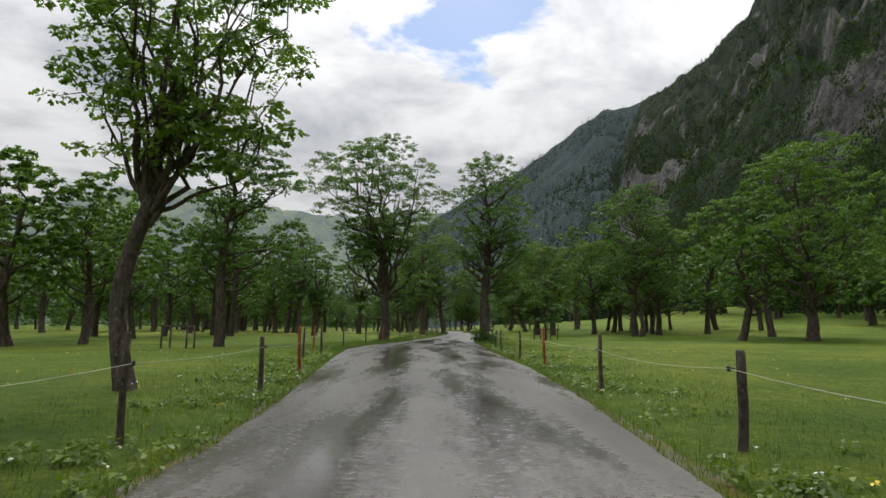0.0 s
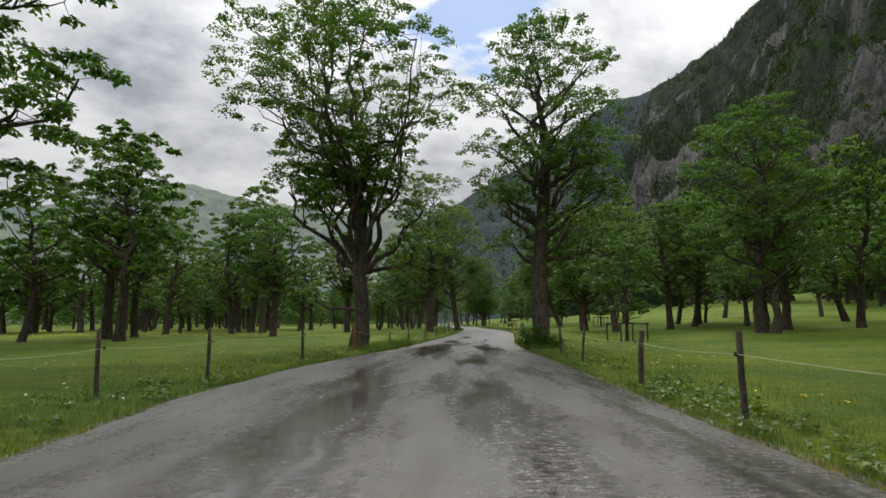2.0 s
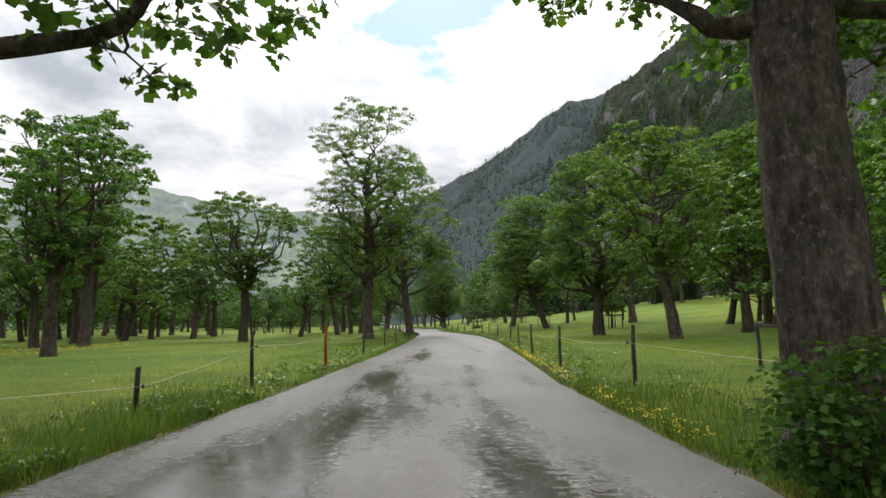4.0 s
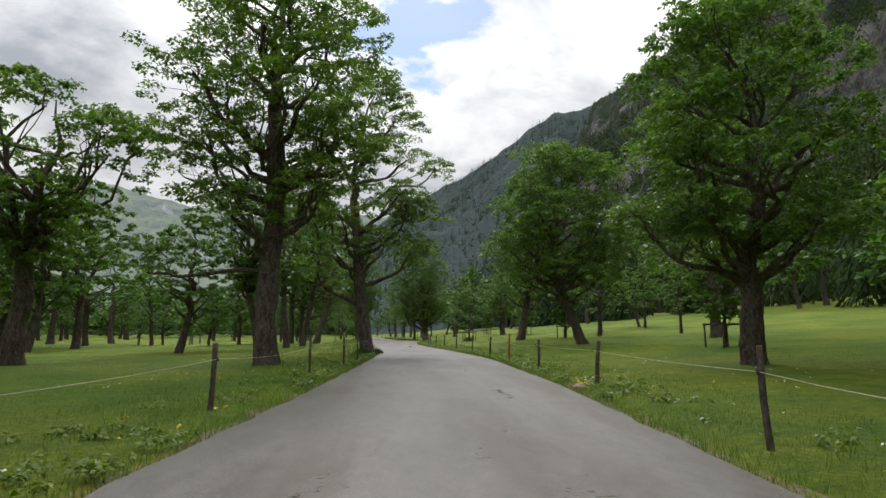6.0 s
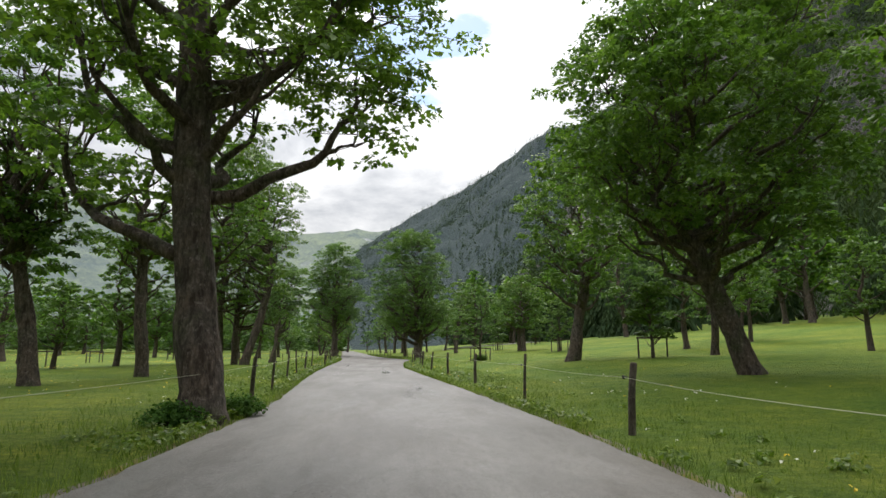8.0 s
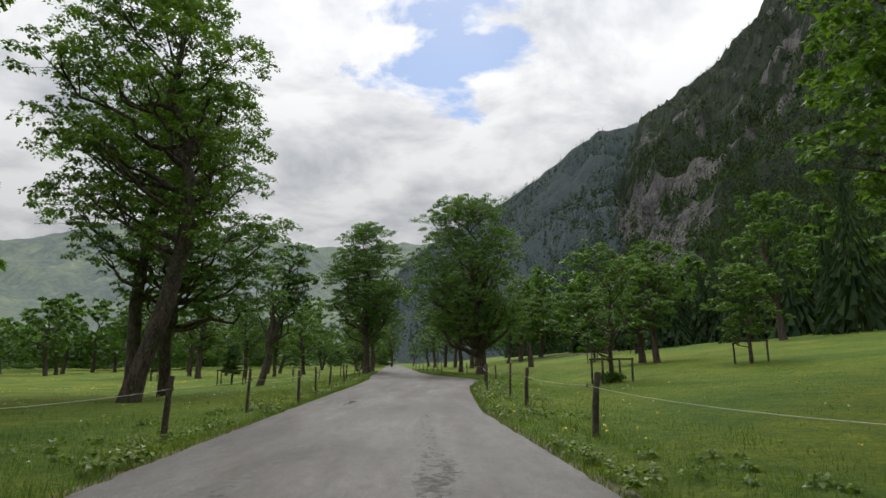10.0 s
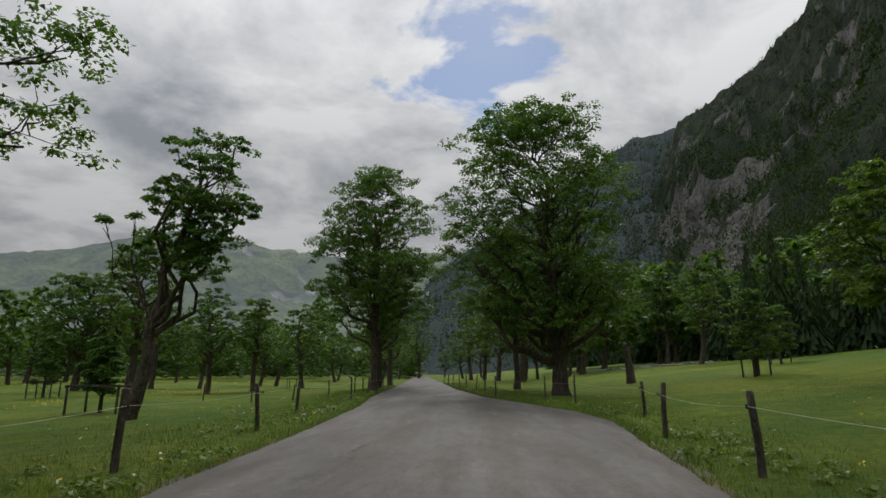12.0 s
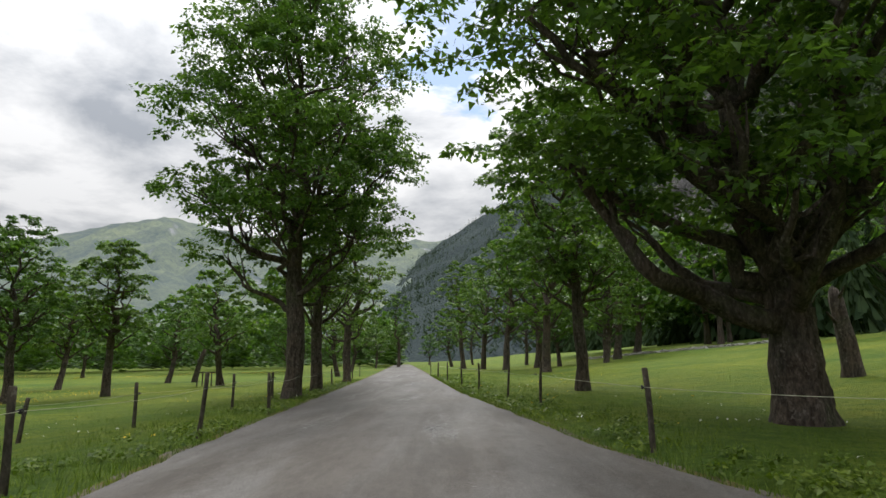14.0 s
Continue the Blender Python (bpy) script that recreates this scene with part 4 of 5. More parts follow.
for k in range(230):
    y = 300 + 260 * rng.random()
    far_spots.append((-11 - (y - 280) * 0.1 - 210 * rng.random() ** 1.2, y))

for k in range(130):
    x = -155 - 270 * rng.random()
    far_spots.append((x, 60 - 0.62 * x + 170 * rng.random()))


# a wall of broad-leaved wood behind the crest of the sloping meadow
for k in range(46):
    far_spots.append((17 + 44 * rng.random() ** 0.9, 226 + 44 * rng.random()))


def far_wood(places):
    """The wood further off, in one piece: each tree is one of the far trees, turned and scaled; the furthest have fewer, larger leaves."""
    parts = {"trunk": [], "crown": []}
    for ob in FAR_STOCK:
        for kid in ob.children:
            co = np.empty(len(kid.data.vertices) * 3, np.float32)
            kid.data.vertices.foreach_get("co", co)
            parts[kid.name.split(".")[0]].append(co.reshape(-1, 3))
    quads = []
    for ob in FAR_STOCK:
        kid = [c for c in ob.children if c.name.startswith("trunk")][0]
        ix = np.empty(len(kid.data.loops), np.int32)
        kid.data.loops.foreach_get("vertex_index", ix)
        quads.append(ix.reshape(-1, 4))
    wood_v, wood_f, leaf_v, n = [], [], [], 0
    for x, y in places:
        i = int(rng.integers(len(FAR_STOCK)))
        s, a = 0.95 + 0.35 * rng.random(), rng.random() * 6.283
        turn = np.array([[math.cos(a), math.sin(a), 0], [-math.sin(a), math.cos(a), 0], [0, 0, 0.92 + 0.16 * rng.random()]]) * s
        at = np.array([x, y, float(rise(x, y))])
        leaf = parts["crown"][i].reshape(-1, 3, 3)
        keep = 8 if y > 285 or x < -155 else 4 if abs(x) > 62 or y > 225 else 1
        leaf = leaf[::keep]
        leaf = leaf.mean(1, keepdims=True) + (leaf - leaf.mean(1, keepdims=True)) * keep ** 0.46
        leaf_v.append(leaf.reshape(-1, 3) @ turn + at)
        if keep == 8:
            leaf_v.append((leaf[::2] * np.array([1.1, 1.1, 0.42]) - np.array([0, 0, 0.8])).reshape(-1, 3) @ turn + at)
        if y < 245 and -90 < x < 72:
            wood_v.append(parts["trunk"][i] @ turn + at)
            wood_f.append(quads[i] + n)
            n += len(parts["trunk"][i])
    root = tagged(new("far_maple_wood"), "open wood of maples far off across the meadow", "wood", kind="stuff")
    lv = np.concatenate(leaf_v)
    fast_mesh("trunks", np.concatenate(wood_v), np.concatenate(wood_f), BARK, root)
    fast_mesh("foliage", lv, np.arange(len(lv)).reshape(-1, 3), LEAF, root)
    for ob in FAR_STOCK:
        for kid in list(ob.children):
            bpy.data.objects.remove(kid)
        bpy.data.objects.remove(ob)


far_wood(far_spots)

# broken, leafless trunks
def snag(x, y, h, r, lean_x, seed, twist=0.0):
    rg = np.random.default_rng(seed)
    wd = Wood()
    z = np.array([-0.2, 0.12, 0.4, 0.65, 0.85, 0.96, 1.0])
    px = lean_x * np.maximum(z, 0) ** 1.2 + twist * np.sin(z * 7) * 0.18
    wd.add(tube(np.stack([px, twist * np.cos(z * 6) * 0.12, z * h], 1), np.array([1.5, 1.1, 0.92, 0.85, 0.72, 0.45, 0.05]) * r, 12, rg, 0.10))
    v, f = wd.arrays()
    ob = fast_mesh("broken_tree_trunk", v, f, BARK)
    ob.data.shade_smooth()
    for k in range(3):
        zz = 0.55 + 0.14 * k
        a = rg.random() * 6.28
        b0 = np.array([np.interp(zz, z, px), 0, zz * h])
        b1 = b0 + np.array([math.cos(a) * 0.5, math.sin(a) * 0.5, 0.45]) * (0.6 + 0.5 * rg.random())
        v, f = tube(bezier(b0, (b0 + b1) / 2 - (0, 0, 0.1), b1, 5), np.linspace(r * 0.42, 0.02, 5), 6, rg, 0.08)
        fast_mesh("broken_branch", v, f, BARK, ob)
    return tagged(plant(ob, x, y), "bare broken-off dead tree trunk in the meadow", "dead tree", "dead trunks")


snag(13.7, 175.6, 2.9, 0.28, -0.3, 77)
snag(20.6, 59.4, 3.2, 0.26, 0.3, 78, 1.0)
snag(-24.4, 214.9, 3.4, 0.27, 0.9, 79)

# ---------------------------------------------------------------- undergrowth
def bush(x, y, r, h, seed, mat=IVY, label="dark leafy undergrowth at the foot of a maple"):
    rg = np.random.default_rng(seed)
    root = new("undergrowth_bush")
    n = int(60 * r * r) + 16
    a, q = rg.random(n) * 2 * math.pi, np.sqrt(rg.random(n)) * r
    c = np.stack([np.cos(a) * q, np.sin(a) * q, 0.1 + h * rg.random(n) * (1 - 0.6 * q / r)], 1)
    v, f = leaf_cloud(c, np.full(n, 0.28), 75, 0.06, rg, 0.9)
    v[:, 2] = np.maximum(v[:, 2], -0.03)
    fast_mesh("foliage", v, f, mat, root)
    wd = Wood()
    for i in range(9):
        e = c[i]
        wd.add(tube(bezier((0.05 * e[0], 0.05 * e[1], -0.05), (e[0] * 0.4, e[1] * 0.4, e[2] * 0.7), e, 5), np.linspace(0.02, 0.006, 5), 4, rg))
    v, f = wd.arrays()
    fast_mesh("stems", v, f, BARK, root)
    return tagged(plant(root, x, y), label, "bush", "bushes under the trees")


for i, (x, y, r, h, m) in enumerate(((2.95, 47.15, 0.62, 1.15, IVY), (3.7, 47.1, 0.5, 0.7, IVY), 
                                     (-0.15, 98.6, 0.36, 0.18, IVY), (0.5, 100.2, 0.34, 0.2, IVY), (11.5, 139.3, 0.6, 0.5, IVY))):
    bush(x, y, r, h, 300 + i, m)


# ---------------------------------------------------------------- fences
def post_mesh(seed, h, r):
    rg = np.random.default_rng(seed)
    z = np.array([-0.3, 0.0, 0.25 * h, 0.5 * h, 0.75 * h, h - 0.02, h, h])
    rad = np.array([1.05, 1.05, 1.0, 0.98, 0.96, 0.94, 0.80, 0.02]) * r
    bx, by = rg.normal() * 0.015, rg.normal() * 0.015
    p = np.stack([bx * z + 0.012 * np.sin(z * 3 + seed), by * z + 0.01 * np.cos(z * 4 + seed), z], 1)
    return tube(p, rad, 8, rg, 0.06)


POSTS = []
for sd in range(5):
    vv, ff = post_mesh(sd, (1.12, 1.05, 1.18, 1.08, 1.14)[sd], (0.042, 0.048, 0.038, 0.053, 0.040)[sd])
    me = bpy.data.meshes.new("post")
    me.from_pydata([tuple(q) for q in vv], [], [tuple(q) for q in ff])
    me.materials.append(WOOD)
    me.shade_smooth()
    POSTS.append(me)
vv, ff = post_mesh(9, 1.25, 0.045)
ORANGE_POST = bpy.data.meshes.new("marker_post")
ORANGE_POST.from_pydata([tuple(q) for q in vv], [], [tuple(q) for q in ff])
ORANGE_POST.materials.append(ORANGE)
ORANGE_POST.shade_smooth()
vv, ff = tube([(0.03, 0, 0), (0.07, 0, 0), (0.075, 0, 0.0), (0.095, 0, 0), (0.1, 0, 0)], [0.012, 0.012, 0.03, 0.03, 0.008], 8, np.random.default_rng(1))
KNOB = bpy.data.meshes.new("insulator")
KNOB.from_pydata([tuple(q) for q in vv], [], [tuple(q) for q in ff])
KNOB.materials.append(INSULATOR)


def fence(spots, seed, label):
    """Posts at spots (x, y, 1 for a reddish one, 2 for a short one) with a sagging rope from insulator to insulator."""
    rg = np.random.default_rng(seed)
    root = tagged(new("fence"), label, "fence", "pasture fences")
    ends = []
    for x, y, red in spots:
        z = float(rise(x, y)) - (0.42 if red == 2 else 0.0)
        red = red == 1
        p = new("marker_post" if red else "post", ORANGE_POST if red else POSTS[int(rg.integers(5))])
        p.parent = root
        p.matrix_basis = pose(x, y, z - 0.02, rg.normal() * 1.6, rg.normal() * 1.8, rg.random() * 40 - 20)
        if red:
            tagged(p, "reddish-orange wooden post")
        k = new("insulator", KNOB)
        k.parent = p
        toward = 180.0 if x > 1.5 else 0.0
        k.matrix_basis = p.matrix_basis.inverted() @ pose(x, y, z + 0.84, 0, 0, toward)
        s = -1 if toward else 1
        ends.append(Vector((x + s * 0.085, y, z + 0.84)))
    for a, c in zip(ends, ends[1:]):
        sag = 0.02 + 0.012 * (a - c).length * rg.random()
        pts = [a.lerp(c, q) - Vector((0, 0, sag * 4 * q * (1 - q))) for q in np.linspace(0, 1, 7)]
        v, f = tube([tuple(q) for q in pts], [0.0036] * 7, 5, rg)
        fast_mesh("rope", v, f, ROPE, root, "thin pale electric fence rope")
    return root


LEFT_POSTS = [(-3.3, 1.5, 0), (-3.3, 6.0, 0), (-3.5, 11.1, 0), (-3.72, 15.05, 1), (-4.9, 20.2, 0), (-5.25, 24.8, 0), (-6.25, 27.8, 1), (-6.5, 31.0, 0), (-5.85, 33.8, 0), (-5.3, 39.4, 0),
              (-4.75, 45.6, 1), (-3.95, 52.0, 2), (-3.19, 55.2, 0), (-2.37, 59.75, 1), (-1.91, 67.1, 0), (-1.42, 75.7, 0), (-0.99, 83.8, 0), (-0.28, 87.7, 0), (-0.05, 93.0, 0)]
LEFT_FAR = [(0.12, 102.9, 0), (-0.12, 106.6, 0), (-0.7, 112.6, 0), (-1.1, 117.6, 0), (-1.3, 122.0, 0), (-1.58, 127.1, 0), (-1.12, 130.6, 0), (-1.7, 136.0, 0), (-2.2, 141.9, 0),
            (-2.3, 147.1, 0), (-3.0, 152.4, 0), (-3.5, 163.3, 0), (-3.42, 167.7, 0), (-3.65, 172.3, 0), (-4.6, 178.5, 0), (-5.3, 185.0, 0), (-6.0, 192.0, 0), (-6.7, 200.0, 0),
            (-7.5, 208.0, 0), (-8.4, 218.0, 0)]
RIGHT_POSTS = [(3.0, 1.0, 0), (3.03, 5.95, 0), (3.07, 11.16, 0), (3.28, 18.5, 1), (3.05, 22.8, 0), (2.92, 28.6, 0), (3.0, 32.7, 0), (3.3, 38.9, 0), (3.5, 43.3, 0), (3.95, 53.5, 0),
               (4.0, 58.6, 0), (4.65, 65.2, 0), (5.5, 72.0, 0), (6.39, 79.6, 0), (6.5, 85.5, 0), (6.7, 91.3, 1), (6.85, 97.1, 0), (6.75, 103.2, 0)]
RIGHT_FAR = [(6.42, 109.3, 0), (6.1, 115.4, 0), (5.8, 121.6, 0), (5.68, 127.9, 0), (5.75, 132.0, 0), (5.4, 136.6, 0), (5.8, 142.0, 0), (6.1, 146.3, 0), (7.3, 151.6, 0), (6.7, 158.9, 0),
             (5.9, 162.0, 0), (3.75, 165.3, 0), (3.38, 172.7, 0), (2.92, 176.3, 0), (2.18, 180.4, 0), (1.6, 185.5, 0), (0.9, 192.0, 0), (0.2, 199.0, 0), (-0.6, 208.0, 0)]
fence(LEFT_POSTS + LEFT_FAR, 1, "pasture fence of rough wooden posts with pale rope along the lane")
fence(RIGHT_POSTS + RIGHT_FAR, 2, "pasture fence of rough wooden posts with thin rope below the slope")
fence([(-14.0, 170.0, 0), (-11.0, 170.0, 0), (-8.5, 170.2, 0), (-6.5, 171.2, 0), (-5.6, 175.0, 0), (-5.9, 180.0, 0)], 3, "short cross fence of wooden posts in the meadow")


# timber guards round young trees
def guard(x, y, size=1.7, h=1.35, turn=0.0, seed=0):
    rg = np.random.default_rng(seed)
    root = tagged(new("tree_guard"), "square timber guard frame round a young tree", "tree guard", "timber tree guards")
    s = size / 2
    for cx, cy in ((-s, -s), (s, -s), (s, s), (-s, s)):
        v, f = tube([(cx, cy, -0.3), (cx, cy, 0.4), (cx + rg.normal() * 0.02, cy, h), (cx, cy, h + 0.005)], [0.052, 0.05, 0.048, 0.005], 8, rg, 0.05)
        fast_mesh("post", v, f, WOOD, root)
    for hz in (h - 0.06,):
        for (ax, ay), (bx, by) in (((-s, -s), (s, -s)), ((s, -s), (s, s)), ((s, s), (-s, s)), ((-s, s), (-s, -s))):
            ex, ey = (bx - ax) * 0.06, (by - ay) * 0.06
            bm = bmesh.new()
            bmesh.ops.create_cube(bm, size=1.0)
            L_ = math.hypot(bx - ax, by - ay) * 1.06
            bmesh.ops.scale(bm, vec=(L_, 0.03, 0.08), verts=bm.verts)
            bmesh.ops.bevel(bm, geom=bm.edges[:], offset=0.008, segments=1, affect="EDGES")
            me = bpy.data.meshes.new("rail")
            bm.to_mesh(me)
            bm.free()
            me.materials.append(WOOD)
            r = new("rail", me)
            r.parent = root
            side = Vector((ay - by, bx - ax, 0)).normalized() * -0.075
            r.matrix_basis = pose((ax + bx) / 2 + side.x, (ay + by) / 2 + side.y, hz + rg.normal() * 0.015, 0, rg.normal() * 1.0, math.degrees(math.atan2(by - ay, bx - ax)))
    root.matrix_basis = pose(x, y, float(rise(x, y)), 0, 0, turn)
    return root


for i, (x, y, s, tn) in enumerate(((10.3, 57.5, 2.45, 12), (11.5, 139.3, 1.95, 5), (17.9, 93.0, 1.8, 8), (18.2, 120.0, 1.5, 20), (-12.9, 158.2, 2.6, 12), (-26.6, 173.2, 2.0, 15), (-13.6, 29.5, 1.7, 6),
                                  (18.7, 168.2, 1.4, 9), (19.4, 141.5, 1.5, 16), (28.0, 183.0, 1.4, 14), (-21.5, 133.0, 1.6, 5), (-26.0, 150.0, 1.6, 11), (-19.0, 205.0, 1.6, 3))):
    guard(x, y, s * 0.72, 1.2, tn, i)

# ---------------------------------------------------------------- spruce forest on the mountain
def spruces(name, spots, hs, boughs, seed, label, wide=0.55, droop=0.45, inner=-0.1, blunt=0.012, mat=None):
    """Spruces, each a spiral of drooping triangular boughs that shorten towards the tip."""
    rg2 = np.random.default_rng(seed)
    P, H = np.asarray(spots, float), np.asarray(hs, float)
    n = len(P)
    f = (np.arange(boughs) + rg2.random((n, boughs))) / boughs
    a = np.arange(boughs) * 2.4 + rg2.random((n, 1)) * 6.3 + rg2.normal(size=(n, boughs)) * 0.4
    r = H[:, None] * 0.20 * (1.02 - f) * (0.35 + 0.95 * rg2.random((n, boughs)))
    zc = H[:, None] * (0.06 + 0.94 * f)
    w = r * wide + blunt * H[:, None]
    ca, sa = np.cos(a), np.sin(a)
    roll = rg2.normal(size=(n, boughs)) * 0.9
    def at(rr, side, z):
        return np.stack([P[:, 0:1] + ca * rr - sa * side * np.cos(roll), P[:, 1:2] + sa * rr + ca * side * np.cos(roll), P[:, 2:3] + z + side * np.sin(roll)], -1)
    V = np.stack([at(inner * r, 0 * r, np.minimum(zc + (0.10 if inner < 0 else 0.03) * H[:, None], H[:, None]) - max(0.0, inner) * droop * r * 0.5), at(r, w, zc - droop * r), at(r, -w, zc - droop * r)], 2).reshape(-1, 3)
    return tagged(fast_mesh(name, V, np.arange(len(V)).reshape(-1, 3), mat or NEEDLE), label, "forest", kind="stuff")


rg = np.random.default_rng(8)
spots, hs = [], []
rows_n = MV.shape[1]
while len(spots) < 16000:
    i, j = rg.random() * (MV.shape[0] - 2), (rg.random() ** 1.1) * (rows_n - 2)
    a, c = int(i), int(j)
    p = MV[a, c] * (1 - (i - a)) * (1 - (j - c)) + MV[a + 1, c] * (i - a) * (1 - (j - c)) + MV[a, c + 1] * (1 - (i - a)) * (j - c) + MV[a + 1, c + 1] * (i - a) * (j - c)
    q = j / rows_n
    if p[2] < 2 or a > 156:
        continue
    dens = noise.noise(Vector(p) * 0.006) + 0.5 * noise.noise(Vector(p) * 0.022) + 0.45 - 0.30 * max(0, q - 0.6)
    if rg.random() < dens + 0.3 and (cliff_share(p) < 0.5 or rg.random() < 0.15):
        spots.append(p - (0, 0, 1))
        hs.append((12 + 9 * rg.random()) * (1.0 if q < 0.6 else 0.75))
reach = [math.hypot(p[0] - 2, p[1] - 80) for p in spots]
near = [i for i in range(len(spots)) if reach[i] < 520 and (reach[i] > 330 or i % 3)]
rest = [i for i in range(len(spots)) if reach[i] >= 520]
spruces("spruce_forest", [spots[i] for i in near], [hs[i] for i in near], 20, 3, "dark spruce forest on the lower mountain flank", 0.26, 0.7, 0.4)
spruces("upper_spruce_forest", [spots[i] for i in rest], [hs[i] for i in rest], 9, 6, "dark spruce forest high on the mountain flank", 0.5, 0.6)
# green scrub between the rocks of the lower flank
scrub = []
while len(scrub) < 5200:
    i, j = int(112 * rg.random()) + 18, int((rg.random() ** 1.3) * 52)
    a, c = rg.random(), rg.random()
    p = (MV[i, j] * (1 - a) + MV[i + 1, j] * a) * (1 - c) + (MV[i, j + 1] * (1 - a) + MV[i + 1, j + 1] * a) * c
    if rg.random() < 0.55 + 0.9 * noise.noise(Vector(p) * 0.012) and (cliff_share(p) < 0.52 or rg.random() < 0.25):
        scrub.append(p)
v, f = leaf_cloud(np.array(scrub), 1.6 + 2.2 * rg.random(len(scrub)), 20, 1.05, rg, 0.8, True)
tagged(fast_mesh("mountain_scrub", v, f, IVY), "green scrub between the rocks of the mountain flank", "scrub", kind="stuff")
far_s, far_h = [], []
while len(far_s) < 7000:
    i, j = int(rg.random() * (FV.shape[0] - 1)), int((rg.random() ** 0.8) * (FV.shape[1] - 1))
    a, c = rg.random(), rg.random()
    p = (FV[i, j] * (1 - a) + FV[i + 1, j] * a) * (1 - c) + (FV[i, j + 1] * (1 - a) + FV[i + 1, j + 1] * a) * c
    if p[2] > 2 and rg.random() < 0.5 + noise.noise(Vector(p) * 0.004):
        far_s.append(p - (0, 0, 1))
        far_h.append(14 + 12 * rg.random())
spruces("far_spruce_forest", far_s, far_h, 8, 5, "spruces along the far wooded ridge", mat=HAZED_NEEDLE)
edge_s, edge_h = [], []
while len(edge_s) < 430:
    y = 40 + 460 * rg.random()
    x = 72 + 70 * rg.random() ** 1.2 + (10 * math.sin(y * 0.03))
    edge_s.append((x, y, float(rise(x, y)) - 0.3 + max(0, x - 95) * 0.5))
    edge_h.append(10 + 13 * rg.random())
glade_s, glade_h = [], []
while len(glade_s) < 100:
    y = 165 + 190 * rg.random()
    x = 38 + 26 * rg.random() + (6 * math.sin(y * 0.05))
    glade_s.append((x, y, float(rise(x, y)) - 0.3))
    glade_h.append(8 + 9 * rg.random())
spruces("glade_spruces", glade_s, glade_h, 900, 9, "dark spruces behind the sloping meadow", 0.10, 0.6, 0.62, 0.003)
spruces("forest_edge", edge_s, edge_h, 250, 4, "edge of the dark spruce wood at the foot of the slope", 0.11, 0.65, 0.6, 0.004)

# pale stones heaped along the crest of the sloping meadow
rg = np.random.default_rng(61)
t_ = rg.random(520)
sx, sy = 18 + 18 * t_ + rg.normal(size=520) * 0.5, 229 - 15 * t_ + rg.normal(size=520) * 0.5
v, f = leaf_cloud(np.stack([sx, sy, rise(sx, sy) + 0.04 + 0.16 * rg.random(520)], 1), np.full(520, 0.28), 8, 0.22, rg, 0.5)
tagged(fast_mesh("pale_stone_bank", v, f, STONE), "low bank of pale stones at the meadow's crest", "stones", kind="stuff")

# ---------------------------------------------------------------- grass and flowers along the lane
def blades(name, n, seed, lo, hi, y0, y1, hgt, wid):
    rg = np.random.default_rng(seed)
    y = y0 + (y1 - y0) * rg.random(n)
    left = rg.random(n) < 0.5
    d = lo + (hi - lo) * rg.random(n) ** 1.9
    x = np.where(left, left_edge(y) - d, right_edge(y) + d)
    z = rise(x, y) + 0.05 * np.clip(d - 0.3, 0, 1) - 0.03
    tuft = np.array([noise.noise((a * 0.8, b_ * 0.8, 3.0)) for a, b_ in zip(x, y)])
    h = hgt * (0.45 + 0.8 * rg.random(n)) * (1 + 0.8 * tuft)
    ang = rg.random(n) * 2 * math.pi
    w = wid * (0.6 + 0.8 * rg.random(n))
    lean_ = h * (0.15 + 0.45 * rg.random(n))
    la = rg.random(n) * 2 * math.pi
    p = np.stack([x, y, z], 1)
    s = np.stack([np.cos(ang) * w, np.sin(ang) * w, 0 * w], 1)
    tip = p + np.stack([np.cos(la) * lean_, np.sin(la) * lean_, h], 1)
    V = np.stack([p - s, p + s, tip], 1).reshape(-1, 3)
    F = np.arange(n * 3).reshape(-1, 3)
    return fast_mesh(name, V, F, BLADE)


tagged(blades("verge_grass", 165000, 11, 0.0, 3.4, -3, 205, 0.13, 0.0055), "long wet grass along the edges of the lane", "grass", kind="stuff")
tagged(blades("meadow_tufts", 185000, 12, 1.0, 15, 0, 205, 0.085, 0.008), "tufts of grass in the pasture", "grass", kind="stuff")

tagged(blades("tall_verge_grass", 5000, 13, 0.1, 1.5, 45.5, 54, 0.32, 0.006), "tall uncut grass at the foot of the roadside maples", "grass", kind="stuff")


def flowers(name, n, seed, mat, label, r, spread):
    rg = np.random.default_rng(seed)
    y = 0 + 200 * rg.random(n)
    left = rg.random(n) < 0.5
    d = 0.3 + spread * rg.random(n) ** 1.6
    x = np.where(left, left_edge(y) - d, right_edge(y) + d)
    keep = np.array([noise.noise((a * 0.35, b_ * 0.35, seed)) > 0.12 for a, b_ in zip(x, y)])
    x, y = x[keep], y[keep]
    c = np.stack([x, y, rise(x, y) + 0.12 + 0.14 * rg.random(len(x))], 1)
    v, f = leaf_cloud(c, np.full(len(c), r * 0.6), 4, r, rg)
    return tagged(fast_mesh(name, v, f, mat), label, "flowers", kind="stuff")


flowers("yellow_flowers", 1500, 21, PETAL, "small yellow meadow flowers by the lane", 0.035, 9)
flowers("white_flowers", 2000, 22, PETAL_W, "small white meadow flowers by the lane", 0.03, 7)

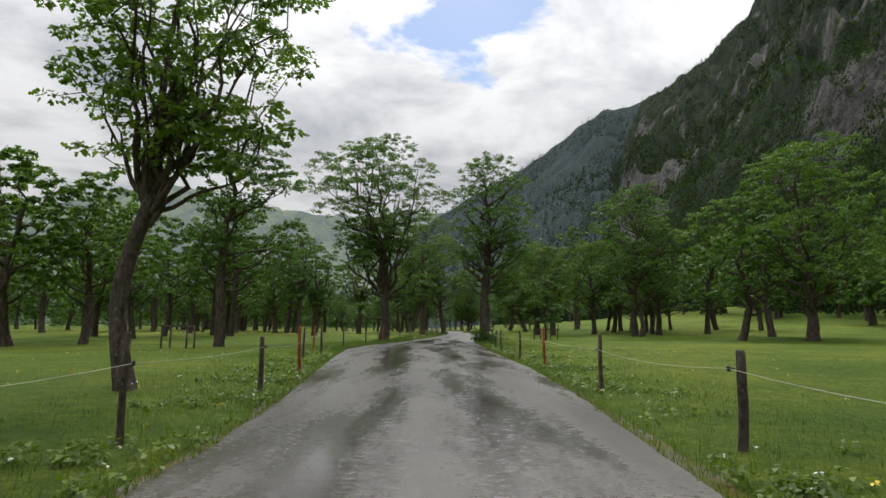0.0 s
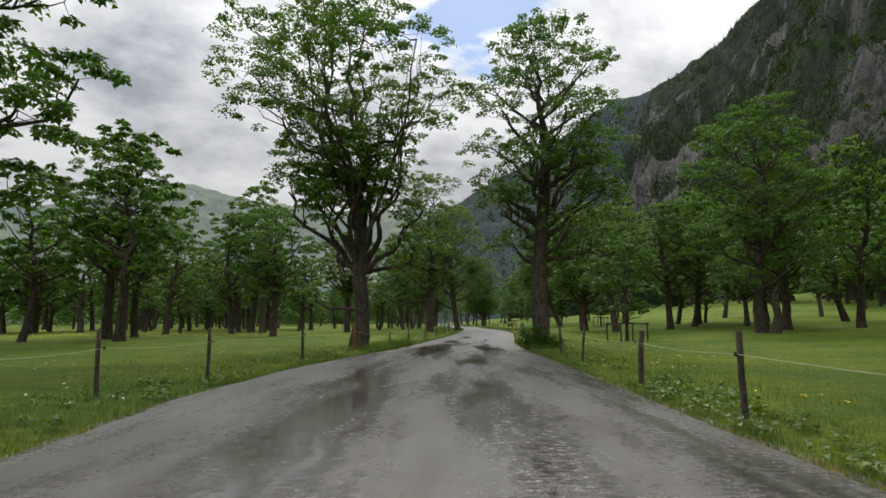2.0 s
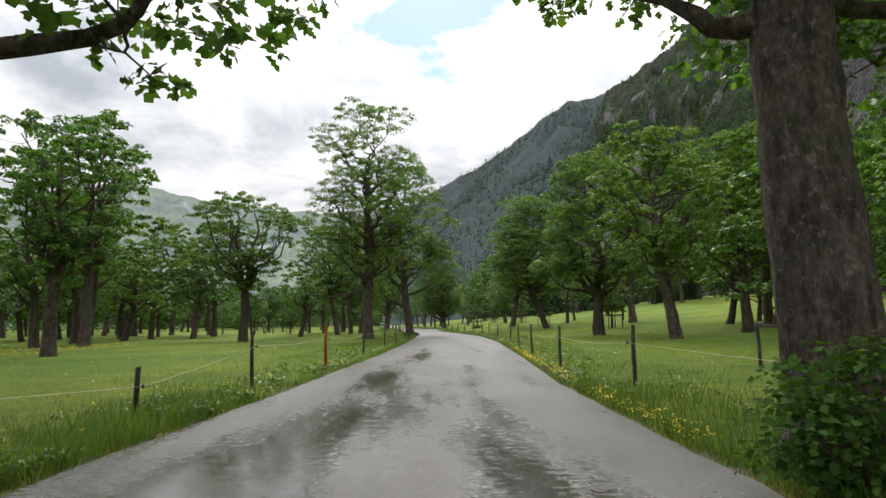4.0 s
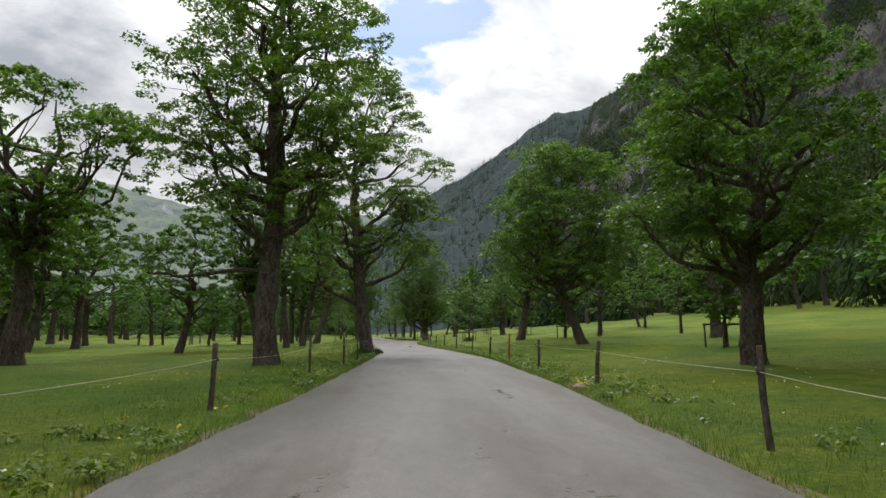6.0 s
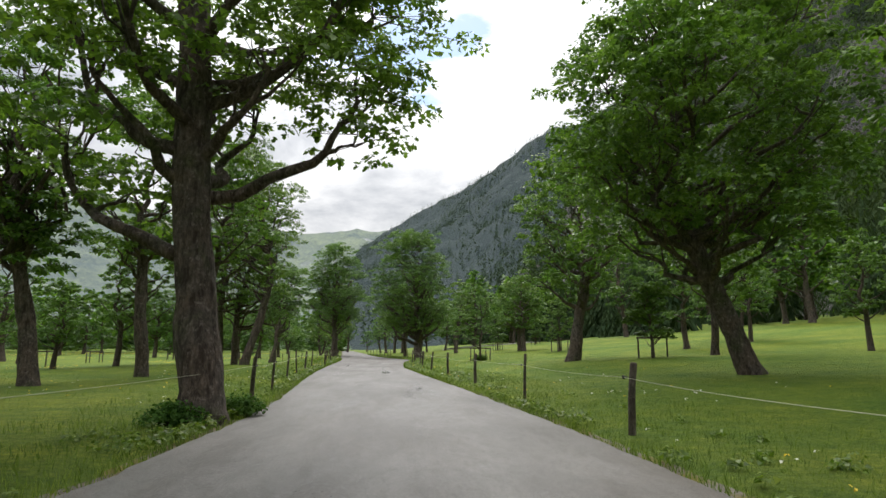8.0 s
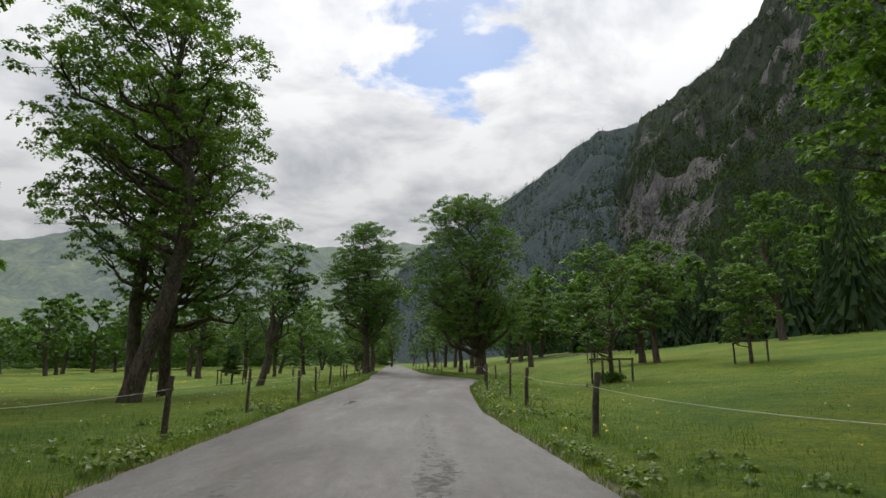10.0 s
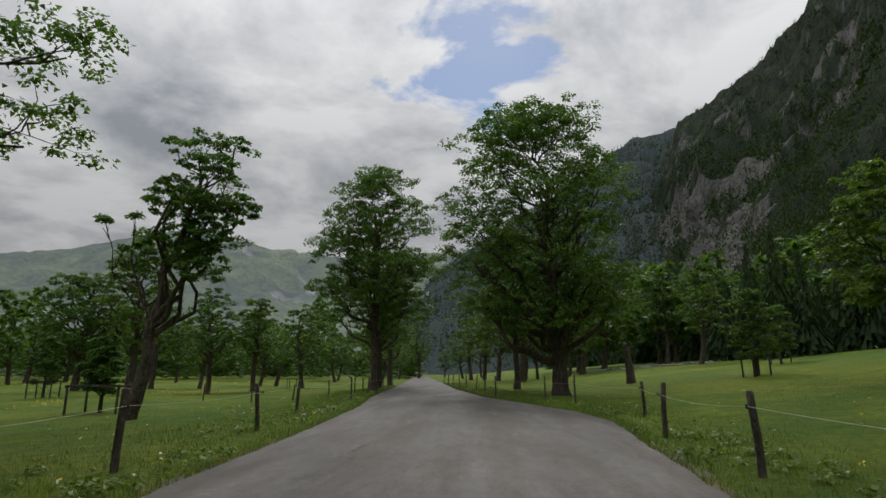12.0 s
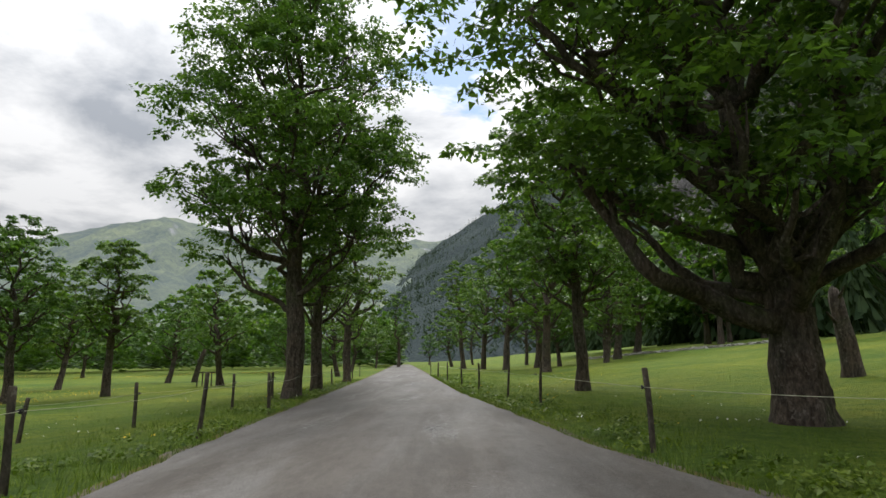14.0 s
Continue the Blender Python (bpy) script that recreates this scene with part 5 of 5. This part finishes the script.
# drifts of buttercups far out in the level pasture
rg = np.random.default_rng(23)
bx, by = -7 - 75 * rg.random(60000) ** 1.2, 60 + 200 * rg.random(60000)
bk = np.array([noise.noise((a * 0.05, b_ * 0.035, 6.0)) + 0.5 * noise.noise((a * 0.4, b_ * 0.3, 2.0)) > 0.16 for a, b_ in zip(bx, by)]) & (bx < left_edge(by) - 15)
bx, by = bx[bk], by[bk]
v, f = leaf_cloud(np.stack([bx, by, rise(bx, by) + 0.15 + 0.08 * rg.random(len(bx))], 1), np.full(len(bx), 0.06), 2, 0.045, rg, tri=True)
tagged(fast_mesh("buttercups", v, f, PETAL), "drifts of yellow buttercups in the far pasture", "flowers", kind="stuff")

# broad-leaved herbs in the verge
rg = np.random.default_rng(41)
hy = -2 + 200 * rg.random(5000)
hd = 0.15 + 1.9 * rg.random(5000) ** 1.7
hx = np.where(rg.random(5000) < 0.5, left_edge(hy) - hd, right_edge(hy) + hd)
hk = np.array([noise.noise((a * 0.5, b_ * 0.5, 4.0)) > 0.0 for a, b_ in zip(hx, hy)])
hx, hy = hx[hk], hy[hk]
v, f = leaf_cloud(np.stack([hx, hy, rise(hx, hy) + 0.09], 1), 0.08 + 0.10 * rg.random(len(hx)), 22, 0.055, rg, 0.8, True)
tagged(fast_mesh("verge_herbs", v, f, BLADE), "low broad-leaved herbs in the grass verge", "herbs", kind="stuff")

# a patch of yellow and pink blossom at the road's edge
rg = np.random.default_rng(31)
pc = np.stack([5.72 + 0.10 * rg.normal(size=24), 78.8 + 0.3 * rg.normal(size=24), 0.12 + 0.12 * rg.random(24)], 1)
v, f = leaf_cloud(pc, np.full(24, 0.04), 5, 0.026, rg)
tagged(fast_mesh("yellow_flower_patch", v, f, PETAL), "patch of yellow blossom at the road's edge", "flowers", kind="stuff")

pk = np.stack([5.58 + 0.09 * rg.normal(size=40), 78.6 + 0.22 * rg.normal(size=40), 0.06 + 0.08 * rg.random(40)], 1)
v, f = leaf_cloud(pk, np.full(40, 0.05), 5, 0.026, rg)
tagged(fast_mesh("pink_flower_patch", v, f, PETAL_P), "patch of pale pink blossom at the road's edge", "flowers", kind="stuff")

rg = np.random.default_rng(32)
sy = 49 + 20 * rg.random(420)
sx = right_edge(sy) + 0.12 + 0.35 * rg.random(420) ** 1.5
v, f = leaf_cloud(np.stack([sx, sy, 0.03 + 0.10 * rg.random(420)], 1), np.full(420, 0.05), 5, 0.03, rg)
tagged(fast_mesh("yellow_flower_strip", v, f, PETAL), "strip of small yellow blossom beside the asphalt", "flowers", kind="stuff")
